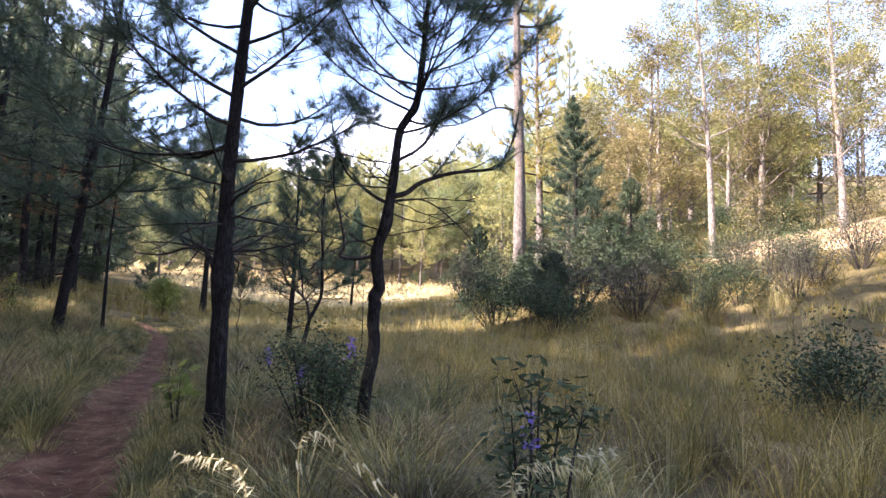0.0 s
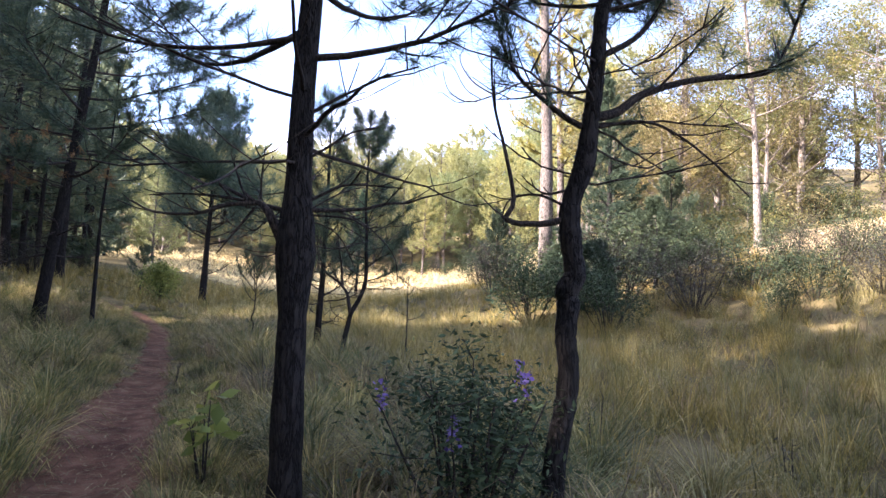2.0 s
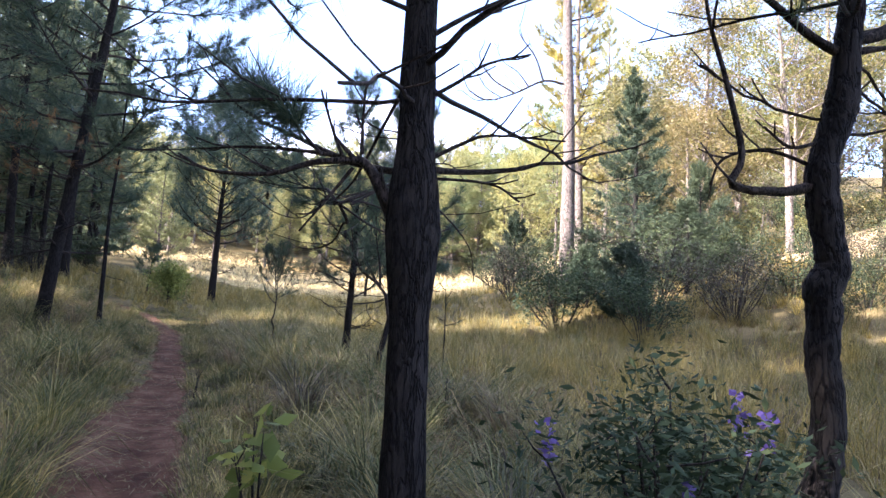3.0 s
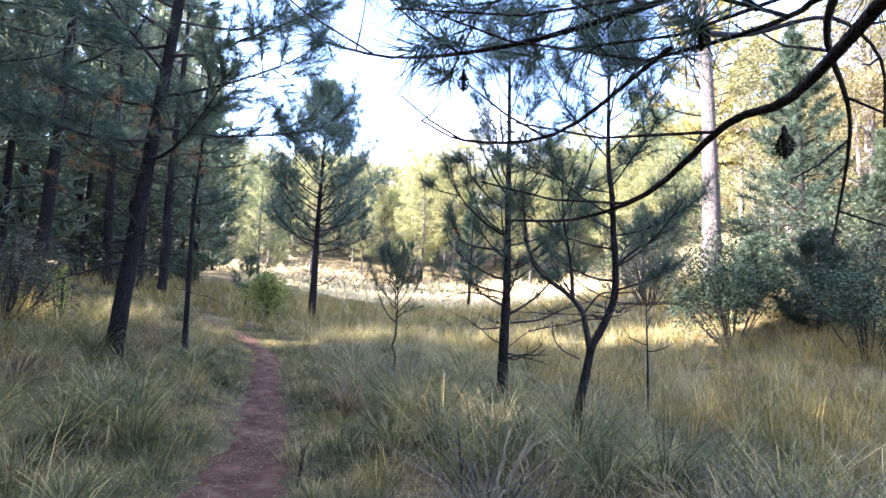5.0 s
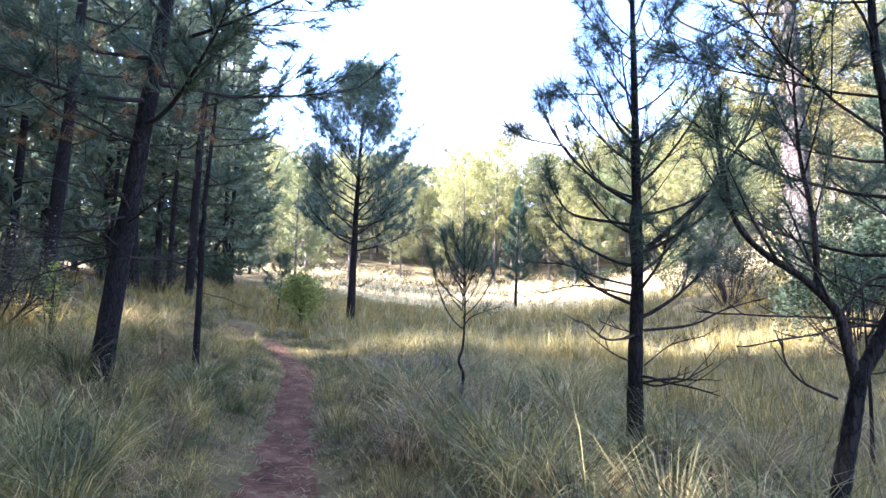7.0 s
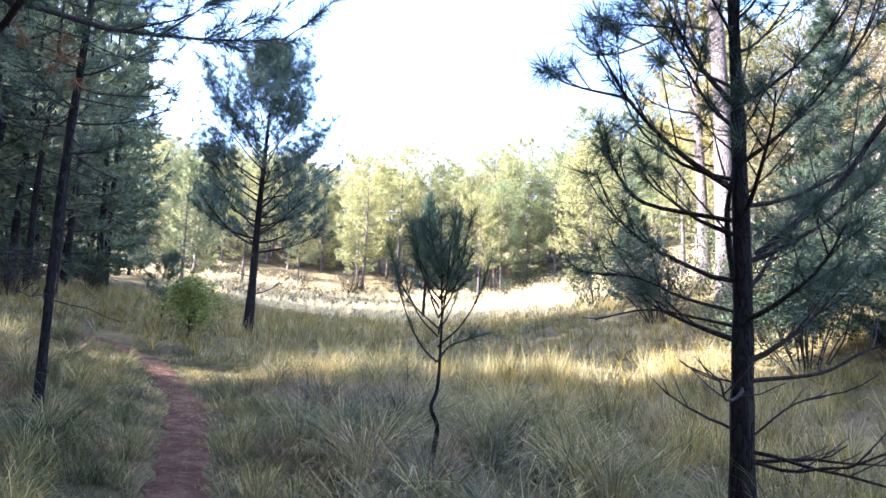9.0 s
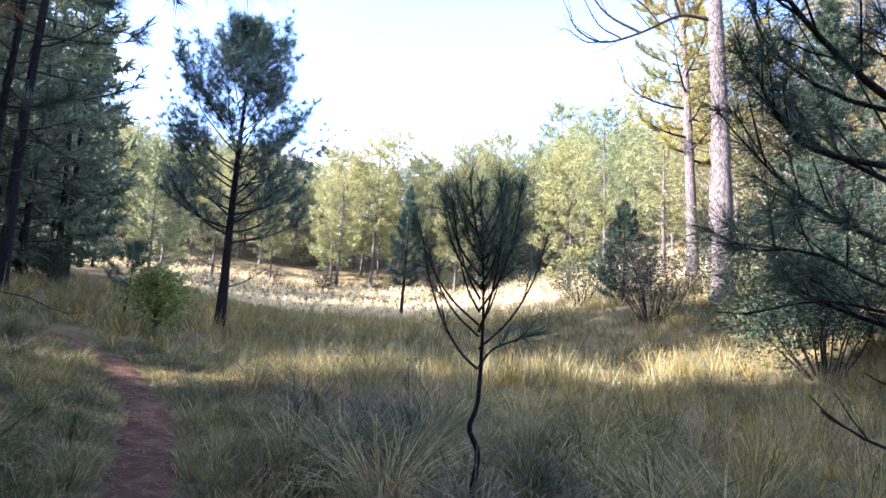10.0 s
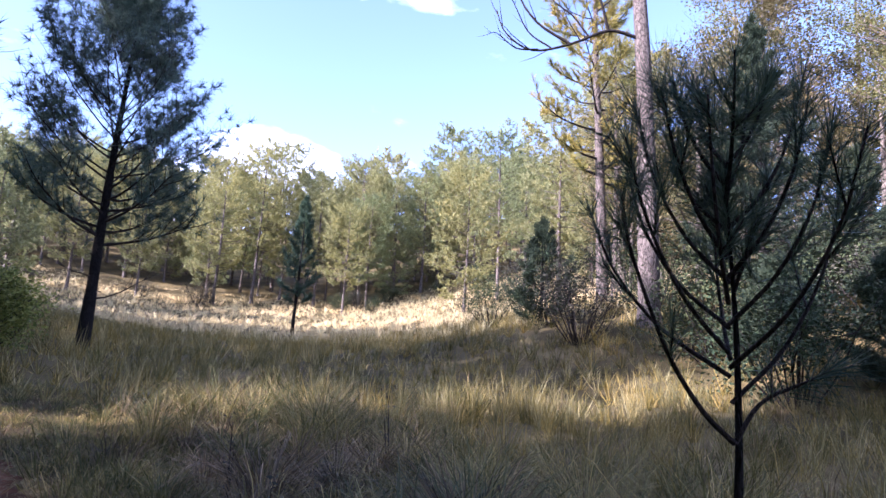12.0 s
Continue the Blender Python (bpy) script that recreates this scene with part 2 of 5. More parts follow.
# ---- mesh building ----
class Shape:
    """Gathers triangles for one mesh."""

    def __init__(self):
        self.v, self.f, self.n = [], [], 0

    def add(self, verts, faces):
        verts = np.asarray(verts, float).reshape(-1, 3)
        self.v.append(verts)
        self.f.append(np.asarray(faces, int).reshape(-1, 3) + self.n)
        self.n += len(verts)

    def tube(self, points, radii, sides=6, cap=True):
        p = np.asarray(points, float)
        r = np.broadcast_to(np.asarray(radii, float), (len(p),))
        t = np.gradient(p, axis=0)
        t /= np.linalg.norm(t, axis=1)[:, None] + 1e-9
        ref = np.where(np.abs(t[:, 2:3]) > 0.9, np.array([[1.0, 0, 0]]), np.array([[0, 0, 1.0]]))
        ref = np.broadcast_to(ref[len(ref) // 2], t.shape)
        a = np.cross(t, ref)
        a /= np.linalg.norm(a, axis=1)[:, None] + 1e-9
        b = np.cross(t, a)
        ang = np.arange(sides) * 2 * np.pi / sides
        ring = p[:, None] + r[:, None, None] * (np.cos(ang)[None, :, None] * a[:, None] + np.sin(ang)[None, :, None] * b[:, None])
        k = np.arange(len(p) - 1)[:, None] * sides
        i = np.arange(sides)[None]
        j = (i + 1) % sides
        quads = np.stack([k + i, k + j, k + j + sides, k + i + sides], -1).reshape(-1, 4)
        faces = np.concatenate([quads[:, [0, 2, 1]], quads[:, [0, 3, 2]]])
        verts = ring.reshape(-1, 3)
        if cap:
            verts = np.concatenate([verts, p[-1:]])
            last = (len(p) - 1) * sides
            tip = np.stack([last + np.arange(sides), np.full(sides, len(verts) - 1), last + (np.arange(sides) + 1) % sides], -1)
            faces = np.concatenate([faces, tip])
        self.add(verts, faces)

    def mesh(self, name, smooth=False):
        v = np.concatenate(self.v) if self.v else np.zeros((0, 3))
        f = np.concatenate(self.f) if self.f else np.zeros((0, 3), int)
        me = bpy.data.meshes.new(name)
        me.vertices.add(len(v))
        me.vertices.foreach_set("co", v.ravel())
        me.loops.add(f.size)
        me.loops.foreach_set("vertex_index", f.ravel())
        me.polygons.add(len(f))
        me.polygons.foreach_set("loop_start", np.arange(0, f.size, 3))
        if smooth:
            me.polygons.foreach_set("use_smooth", np.ones(len(f), bool))
        me.update(calc_edges=True)
        return me


def part(name, shape, mat, parent=None, label="", smooth=False):
    me = shape.mesh(name, smooth)
    me.materials.append(mat)
    ob = new(name, me)
    if parent is not None:
        ob.parent = parent
    if label:
        tagged(ob, label)
    return ob


def unit(v):
    return v / (np.linalg.norm(v, axis=-1, keepdims=True) + 1e-9)


def needles(shape, centers, dirs, rng, count=40, length=0.2, width=0.004, spread=0.75, stem=0.12, droop=0.25):
    """Bunches of long needles round the ends of twigs."""
    c, d = np.repeat(np.asarray(centers), count, 0), np.repeat(unit(np.asarray(dirs)), count, 0)
    m = len(c)
    base = c - d * (rng.random((m, 1)) * stem)
    w = unit(d + spread * rng.normal(0, 0.75, (m, 3)))
    w[:, 2] -= droop * rng.random(m) * 0.6
    w = unit(w)
    ln = length * rng.uniform(0.65, 1.15, (m, 1))
    side = unit(np.cross(w, rng.normal(0, 1, (m, 3)))) * width * 0.5
    verts = np.stack([base - side, base + side, base + w * ln], 1).reshape(-1, 3)
    shape.add(verts, np.arange(3 * m).reshape(-1, 3))


def leaves(shape, centers, rng, size=0.06, ratio=0.5, flat=0.5):
    """Pointed leaves of four corners, folded a little along the middle."""
    c = np.asarray(centers)
    m = len(c)
    a = unit(rng.normal(0, 1, (m, 3)) * np.array([1, 1, flat]))
    s = unit(np.cross(a, rng.normal(0, 1, (m, 3)) + np.array([0, 0, 1.2])))
    up = np.cross(a, s)
    ln = size * rng.uniform(0.6, 1.3, (m, 1))
    verts = np.stack([c, c + a * ln * 0.5 + s * ln * ratio * 0.5 + up * ln * 0.06, c + a * ln, c + a * ln * 0.5 - s * ln * ratio * 0.5 + up * ln * 0.06], 1).reshape(-1, 3)
    k = np.arange(m)[:, None] * 4
    shape.add(verts, np.concatenate([k + np.array([[0, 1, 2]]), k + np.array([[0, 2, 3]])]))


def curve_through(points, steps):
    """A smooth line through a few points."""
    p = np.asarray(points, float)
    ext = np.vstack([2 * p[0] - p[1], p, 2 * p[-1] - p[-2]])
    out = []
    for i in range(len(p) - 1):
        a, b, c, d = ext[i : i + 4]
        for s in np.linspace(0, 1, steps, endpoint=False):
            out.append(0.5 * (2 * b + (c - a) * s + (2 * a - 5 * b + 4 * c - d) * s**2 + (3 * b - a - 3 * c + d) * s**3))
    return np.array(out + [p[-1]])


def limb(start, azimuth, length, rise, bend, rng, steps=7, wobble=0.05):
    """A branch line: leaves the trunk at the angle rise and bends up (or down) on its way."""
    s = np.linspace(0, 1, steps)
    out = np.array([np.cos(azimuth), np.sin(azimuth), 0.0])
    ang = rise + bend * s
    step = np.stack([np.cos(ang)[:, None] * out + np.array([0, 0, 1.0]) * np.sin(ang)[:, None]], 0)[0]
    p = np.vstack([[0, 0, 0], np.cumsum(step[:-1], 0)]) * length / (steps - 1)
    return np.asarray(start) + p + np.cumsum(rng.normal(0, wobble * length / steps, (steps, 3)), 0) * (s > 0)[:, None]


def dress(line, r0, rng, wood, tips, twig=0.4, twigs=5, first=0.35, sides=5, twig_sides=3, bunches=2, lite=False):
    """Wood of a branch with its twigs; gathers where the needle bunches sit."""
    n = len(line)
    if lite:
        wood.tube(line[[0, n // 2, n - 1]], [r0, r0 * 0.6, r0 * 0.2], 3)
    else:
        wood.tube(line, np.linspace(r0, max(r0 * 0.22, 0.0035), n), sides)
    length = np.linalg.norm(line[-1] - line[0])
    tips.append((line[-1], line[-1] - line[-2]))
    for k in range(twigs):
        s = first + (1 - first) * (k + rng.random()) / max(twigs, 1)
        i = min(int(s * (n - 1)), n - 2)
        base = line[i] + (line[i + 1] - line[i]) * (s * (n - 1) - i)
        along = unit(line[i + 1] - line[i])
        side = unit(np.cross(along, [0, 0, 1.0])) * (1 if k % 2 else -1)
        d = unit(along * rng.uniform(0.5, 1.0) + side * rng.uniform(0.4, 1.0) + np.array([0, 0, rng.uniform(-0.2, 0.55)]))
        ln = twig * length * rng.uniform(0.5, 1.1) * (1.15 - 0.5 * s)
        bend = np.array([0, 0, 0.35 * ln])
        p = np.array([base, base + d * ln * 0.5 + bend * 0.15, base + d * ln + bend * 0.6])
        if not lite:
            wood.tube(p, [max(r0 * 0.32, 0.0045), max(r0 * 0.24, 0.0035), 0.0025], twig_sides)
        tips.append((p[2], p[2] - p[1]))
        for b in range(1, bunches):
            f = 1 - b / bunches * 0.8
            at = p[1] + (p[2] - p[1]) * (2 * f - 1) if f > 0.5 else p[0] + (p[1] - p[0]) * 2 * f
            off = rng.normal(0, 0.22 * ln, 3)
            tips.append((at + off * 0.6, d + off * 2 / (ln + 0.05) + np.array([0, 0, 0.3])))


def pine(x, y, spine, radius, seed, label, branches=40, crown_from=0.3, reach=1.5, top_reach=0.3, rise=(0.1, 0.9), bend=0.6, needle=(45, 0.2, 0.004),
         twigs=5, twig=0.4, bare=0, bare_from=0.15, leaf=None, wood=None, split=False, extra=(), fill=1.0, sides=10, fullness=0.8, sink=0.12, name="pine_tree", spread=0.75, bulges=(), bunches=3, lite=False, shape=None, pom=0.9, taper=0.85):
    """A pine: spine gives the trunk's bends as offsets from its foot; extra holds limbs of their own course."""
    rng = np.random.default_rng(seed)
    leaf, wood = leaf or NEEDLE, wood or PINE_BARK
    foot = ground_at(x, y) - sink
    tree = tagged(new(name), label, "pine tree")
    tree.location = (x, y, foot)
    line = curve_through(spine, 7)
    line = line + np.cumsum(rng.normal(0, 0.0035 * line[-1, 2] / len(line), line.shape), 0) * np.array([1, 1, 0.2])
    h = line[-1, 2]
    zs = np.clip(line[:, 2] / h, 0, 1)
    rad = radius * (1.0 - 0.86 * zs**taper) + radius * 0.30 * np.exp(-line[:, 2] / 0.18)
    for bz, amount in bulges:
        rad = rad + amount * np.exp(-(((line[:, 2] - bz) / 0.12) ** 2))
    trunk = Shape()
    trunk.tube(line, rad * rng.uniform(0.94, 1.06, len(rad)), sides)
    part("trunk", trunk, wood, tree, smooth=True)

    def on_trunk(z):
        return np.array([np.interp(z, line[:, 2], line[:, k]) for k in range(3)])

    made, all_wood, all_leaf = [], Shape(), Shape()
    for k in range(bare):
        z = h * (bare_from + (crown_from - bare_from) * rng.random())
        made.append((limb(on_trunk(z), rng.uniform(0, 6.28), min(reach, 1.7) * rng.uniform(0.3, 0.95), rng.uniform(-0.3, 0.25), rng.uniform(-0.3, 0.9), rng, 9, 0.10), radius * rng.uniform(0.09, 0.17), False))
    for k in range(branches):
        s = (k + rng.random() * 0.6) / branches
        z = h * (crown_from + (0.985 - crown_from) * s)
        full = np.interp(s, *(shape or ([0, 0.18, 0.5, 1.0], [0.75, 1.0, fullness, top_reach / reach])))
        az = k * 2.399 + rng.normal(0, 0.35)
        made.append((limb(on_trunk(z), az, reach * full * rng.uniform(0.75, 1.15), rise[0] + (rise[1] - rise[0]) * s + rng.normal(0, 0.1), bend * rng.uniform(0.6, 1.3), rng), max(radius * 0.24 * (1.05 - s), 0.0075), True))
    for pts, r0, green in extra:
        made.append((curve_through(np.asarray(pts, float) - np.array([x, y, foot]), 4), r0, green))
    made.append((np.array([line[-2], line[-1], line[-1] + np.array([0, 0, 0.12 * reach])]), radius * 0.12, True))
    count, ln, wd = needle
    for pts, r0, green in made:
        tips = []
        w, g = (Shape(), Shape()) if split else (all_wood, all_leaf)
        dress(pts, r0, rng, w, tips, twig, twigs if green else max(2, twigs // 2), 0.3, bunches=bunches, lite=lite)
        if green:
            keep = [t for t in tips if rng.random() < fill]
            if keep:
                needles(g, [t[0] for t in keep], [t[1] for t in keep], rng, count, ln, wd, spread, ln * pom)
        if split:
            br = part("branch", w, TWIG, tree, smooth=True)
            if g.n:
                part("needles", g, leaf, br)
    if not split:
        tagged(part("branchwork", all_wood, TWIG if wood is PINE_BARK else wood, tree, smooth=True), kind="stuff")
        part("crown", all_leaf, leaf, tree)
    return tree


def broadleaf(x, y, spine, radius, seed, label, leaf, reach=2.5, limbs=26, crown_from=0.35, count=5000, size=0.09, wood=None, name="oak_tree", sink=0.15, cloud=0.55):
    """A thin-crowned broadleaf tree: limbs, forks and many small leaves round the twigs."""
    rng = np.random.default_rng(seed)
    foot = ground_at(x, y) - sink
    tree = tagged(new(name), label, "tree")
    tree.location = (x, y, foot)
    line = curve_through(spine, 7)
    h = line[-1, 2]
    trunk, wood_shape, green = Shape(), Shape(), Shape()
    trunk.tube(line, radius * (1.02 - 0.9 * np.clip(line[:, 2] / h, 0, 1) ** 0.9) + radius * 0.3 * np.exp(-line[:, 2] / 0.25), 9)
    part("trunk", trunk, wood or PALE_BARK, tree, smooth=True)
    tips = []
    for k in range(limbs):
        s = (k + rng.random()) / limbs
        z = h * (crown_from + (0.98 - crown_from) * s)
        at = np.array([np.interp(z, line[:, 2], line[:, i]) for i in range(3)])
        p = limb(at, k * 2.4 + rng.normal(0, 0.5), reach * np.interp(s, [0, 0.3, 1], [0.8, 1, 0.35]) * rng.uniform(0.6, 1.15), rng.uniform(0.3, 0.8), rng.uniform(-0.2, 0.6), rng, 6, 0.2)
        dress(p, radius * 0.3 * (1.05 - s), rng, wood_shape, tips, 0.5, 6, 0.2)
    tagged(part("branchwork", wood_shape, wood or PALE_BARK, tree, smooth=True), kind="stuff")
    c = np.array([t[0] for t in tips])
    pick = rng.integers(0, len(c), count)
    leaves(green, c[pick] + rng.normal(0, cloud * 0.5, (count, 3)) * np.array([1, 1, 0.7]), rng, size)
    part("crown", green, leaf, tree)
    return tree


def bush(x, y, tall, wide, seed, label, leaf, stems=16, count=1200, size=0.05, name="shrub", category="shrub", flowers=None, flower_label="", ratio=0.5, dead=0, lift=0.25):
    """A shrub: stems fan out from its foot, leaves crowd their upper parts."""
    rng = np.random.default_rng(seed)
    shrub = tagged(new(name), label, category)
    shrub.location = (x, y, ground_at(x, y) - 0.04)
    wood_shape, green, bloom = Shape(), Shape(), Shape()
    spots = []
    for k in range(stems):
        az = rng.uniform(0, 6.28)
        out = wide * 0.5 * math.sqrt(rng.random())
        top = np.array([math.cos(az) * out, math.sin(az) * out, tall * rng.uniform(0.6, 1.0) * (1 - 0.3 * (out / (wide * 0.5)) ** 2)])
        foot = top * np.array([0.18, 0.18, 0])
        p = np.array([foot, foot * 0.5 + top * 0.4 + rng.normal(0, 0.03 * wide, 3) * np.array([1, 1, 0]), foot * 0.1 + top * 0.75, top])
        p = curve_through(p, 3)
        r0 = 0.006 + 0.006 * tall
        wood_shape.tube(p[::2] if len(p) % 2 else p, np.linspace(r0, r0 * 0.25, (len(p) + 1) // 2 if len(p) % 2 else len(p)), 3)
        for j in range(3):
            i = int(len(p) * rng.uniform(lift, 0.95))
            e = p[i] + rng.normal(0, 0.14 * wide, 3) + np.array([0, 0, 0.08 * tall])
            wood_shape.tube(np.array([p[i], 0.5 * (p[i] + e) + np.array([0, 0, -0.01]), e]), [r0 * 0.4, r0 * 0.3, r0 * 0.12], 3)
            spots += [e, 0.5 * (e + p[i])]
        spots += [p[-1], p[-3]]
        if flowers is not None and rng.random() < 0.28:
            n = 34
            s = np.sort(rng.random(n))
            leaves(bloom, p[-1] + np.stack([rng.normal(0, 0.014, n), rng.normal(0, 0.014, n), s * 0.14 - 0.02], -1), rng, 0.026, 0.8)
    tagged(part("stemwork", wood_shape, TWIG, shrub), kind="stuff")
    c = np.array(spots)
    pick = rng.integers(0, len(c), count)
    leaves(green, c[pick] + rng.normal(0, 0.06 * wide + 0.02, (count, 3)), rng, size, ratio)
    part("foliage", green, leaf, shrub)
    if bloom.n:
        part("blossom", bloom, flowers, shrub, flower_label)
    return shrub


def blades(shape, x, y, rng, count, tall, width, splay, segs=2, lean=(0, 0), wide=0.07, least=0.15):
    """Bunches of arching grass blades at the feet x, y; least is the smallest share of the splay that a blade takes."""
    n = len(x)
    z = height(x, y) - 0.03
    c = np.repeat(np.stack([x, y, z], -1), count, 0)
    tl = np.repeat(np.broadcast_to(tall, (n,)), count) * rng.uniform(0.45, 1.12, n * count)
    wd = np.repeat(np.broadcast_to(width, (n,)), count)
    m = n * count
    az = rng.uniform(0, 2 * np.pi, m)
    out = np.stack([np.cos(az), np.sin(az), np.zeros(m)], -1)
    sp = splay * rng.uniform(least, 1.0, m)
    foot = c + out * (wide * rng.random(m) * tl)[:, None]
    up = np.array([lean[0], lean[1], 1.0])

    def along(angle, share):
        return up * (tl * share * np.cos(angle))[:, None] + out * (tl * share * np.sin(angle))[:, None]

    face = az + np.pi / 2 + rng.normal(0, 0.7, m)
    side = np.stack([np.cos(face), np.sin(face), np.zeros(m)], -1) * wd[:, None] * 0.5
    k = np.arange(m)[:, None]
    if segs == 3:
        low = foot + along(sp * 0.4, 0.4)
        mid = low + along(sp * 1.0, 0.36)
        tip = mid + along(sp * 1.75, 0.36)
        v = np.stack([foot - side, foot + side, low - side, low + side, mid - side * 0.8, mid + side * 0.8, tip], 1).reshape(-1, 3)
        f = np.concatenate([k * 7 + np.array([q]) for q in ([0, 1, 3], [0, 3, 2], [2, 3, 5], [2, 5, 4], [4, 5, 6])])
    elif segs == 2:
        mid = foot + along(sp * 0.6, 0.62)
        tip = mid + along(sp * 1.7, 0.45)
        v = np.stack([foot - side, foot + side, mid - side * 0.8, mid + side * 0.8, tip], 1).reshape(-1, 3)
        f = np.concatenate([k * 5 + np.array([[0, 1, 3]]), k * 5 + np.array([[0, 3, 2]]), k * 5 + np.array([[2, 3, 4]])])
    else:
        tip = foot + along(sp * 0.6, 0.62) + along(sp * 1.7, 0.45)
        v = np.stack([foot - side, foot + side, tip], 1).reshape(-1, 3)
        f = k * 3 + np.array([[0, 1, 2]])
    shape.add(v, f)


def pine_cone(tree, x, y, z):
    """A hanging cone: stacked rings of scales."""
    s = Shape()
    at = np.array([x, y, z]) - np.array(tree.location)
    for k in range(6):
        r = 0.014 * math.sin(math.pi * (k + 1) / 7.2)
        for j in range(8):
            a = j * math.tau / 8 + k * 0.4
            c = at + np.array([math.cos(a) * r, math.sin(a) * r, -0.007 * k])
            o = np.array([math.cos(a), math.sin(a), -0.35]) * 0.007
            t = np.array([-math.sin(a), math.cos(a), 0]) * 0.005
            s.add([c - t, c + t, c + o, c - o * 0.6 + np.array([0, 0, -0.005])], [(0, 1, 2), (0, 2, 3), (1, 3, 2)])
    s.tube([at + np.array([0, 0, 0.02]), at, at + np.array([0, 0, -0.045])], [0.003, 0.008, 0.004], 6)
    part("cone", s, TWIG, tree, "dark brown closed pine cone")


def grass_stalk(points, seed, label):
    """An arching stalk with a drooping head of pale seeds."""
    rng = np.random.default_rng(seed)
    p = curve_through(points, 8)
    ob = tagged(new("grass_stalk"), label, "grass stalk", "seed heads")
    ob.location = p[0]
    s, g = Shape(), Shape()
    s.tube(p - p[0], np.linspace(0.0026, 0.001, len(p)), 4)
    part("stalk", s, GRASS_DRY, ob)
    n = 60
    i = rng.integers(int(len(p) * 0.55), len(p), n)
    c = p[i] - p[0] + rng.normal(0, 0.006, (n, 3))
    d = unit(np.gradient(p, axis=0)[i]) * 0.5 + rng.normal(0, 0.25, (n, 3)) + np.array([0, 0, -0.55])
    needles(g, c, d, rng, 1, 0.045, 0.007, 0.15, 0.0, 0.3)
    tagged(part("seed_head", g, STRAW_PALE, ob, "pale drooping seeds"), kind="stuff")
    return ob

# ---- ground and trail ----
def spaced(lo, hi, fine, reach, grow=1.16):
    """Grid lines: fine between lo and hi, wider and wider out to reach."""
    mid = np.arange(lo, hi + fine / 2, fine)
    out, step, at = [], fine, hi
    while at < reach:
        step *= grow
        at += step
        out.append(at)
    out = np.array(out)
    return np.concatenate([(lo + hi - out)[::-1], mid, out])


gx, gy = spaced(-16, 8, 0.26, 1500), spaced(-2, 26, 0.26, 1500)
GX, GY = np.meshgrid(gx, gy)
land = Shape()
idx = np.arange(GX.size).reshape(GX.shape)
q = np.stack([idx[:-1, :-1], idx[:-1, 1:], idx[1:, 1:], idx[1:, :-1]], -1).reshape(-1, 4)
land.add(np.stack([GX, GY, height(GX, GY)], -1), np.concatenate([q[:, [0, 1, 2]], q[:, [0, 2, 3]]]))
tagged(part("ground", land, GROUND, smooth=True), "sloping forest meadow covered with dry thatch", "ground", kind="structure")

line = curve_through(np.c_[TRAIL_LINE, np.zeros(len(TRAIL_LINE))], 16)[:, :2]
tan = unit(np.gradient(line, axis=0))
side = np.c_[-tan[:, 1], tan[:, 0]]
across = np.linspace(-1, 1, 9)
rng = np.random.default_rng(3)
half = np.interp(line[:, 1], [0, 6, 9, 11, 12.5, 15, 20], [0.46, 0.50, 0.50, 0.40, 0.29, 0.25, 0.22]) + 0.04 * np.sin(np.arange(len(line)) * 0.9) + 0.04 * np.sin(np.arange(len(line)) * 2.3 + 1)
ragged = 1 + 0.13 * rng.normal(0, 1, (len(line), 9)) * (np.abs(across) > 0.9)
tp = line[:, None] + side[:, None] * (half[:, None] * across[None] * ragged)[..., None]
tz = height(tp[..., 0], tp[..., 1]) + 0.030 * (1 - across[None] ** 2) + 0.014 + rng.normal(0, 0.0015, tp.shape[:2])
tz[:, [0, -1]] -= 0.045
walkway = Shape()
idx = np.arange(tz.size).reshape(tz.shape)
q = np.stack([idx[:-1, :-1], idx[1:, :-1], idx[1:, 1:], idx[:-1, 1:]], -1).reshape(-1, 4)
walkway.add(np.dstack([tp, tz]), np.concatenate([q[:, [0, 2, 1]], q[:, [0, 3, 2]]]))
tagged(part("trail", walkway, TRAIL, smooth=True), "narrow trodden footpath of red-brown earth", "footpath", kind="structure")

bx, by = np.meshgrid(np.linspace(9.5, 21, 60), np.linspace(24.2, 31, 40))
mid = np.hypot((bx - 14.8) / 5.0, (by - 27.6) / 2.9) + 0.12 * np.sin(bx * 2.1 + by) + 0.10 * np.sin(by * 3.3 - bx)
bz = height(bx, by) + np.clip(0.10 * (1.0 - mid) * 6, -0.5, 0.09) + 0.03 * np.sin(bx * 5.3) * np.sin(by * 4.1)
bank = Shape()
idx = np.arange(bx.size).reshape(bx.shape)
q = np.stack([idx[:-1, :-1], idx[:-1, 1:], idx[1:, 1:], idx[1:, :-1]], -1).reshape(-1, 4)
bank.add(np.stack([bx, by, bz], -1), np.concatenate([q[:, [0, 1, 2]], q[:, [0, 2, 3]]]))
tagged(part("bank", bank, BANK, smooth=True), "sunlit bare bank of pale dry earth", "bank", kind="structure")

litter = Shape()
lr = np.random.default_rng(8)
n = 5200
li = lr.integers(int(len(line) * 0.15), int(len(line) * 0.8), n)
lp = line[li] + side[li] * lr.normal(0, 0.30, (n, 1)) + tan[li] * lr.uniform(-0.3, 0.3, (n, 1))
la, ll = lr.uniform(0, 6.28, n), lr.uniform(0.05, 0.2, n)
lz = height(lp[:, 0], lp[:, 1]) + 0.046
ld, ls = np.c_[np.cos(la), np.sin(la)] * ll[:, None], np.c_[-np.sin(la), np.cos(la)] * 0.004
three = np.stack([np.c_[lp - ls, lz], np.c_[lp + ls, lz], np.c_[lp + ld, lz + lr.uniform(0, 0.02, n)]], 1).reshape(-1, 3)
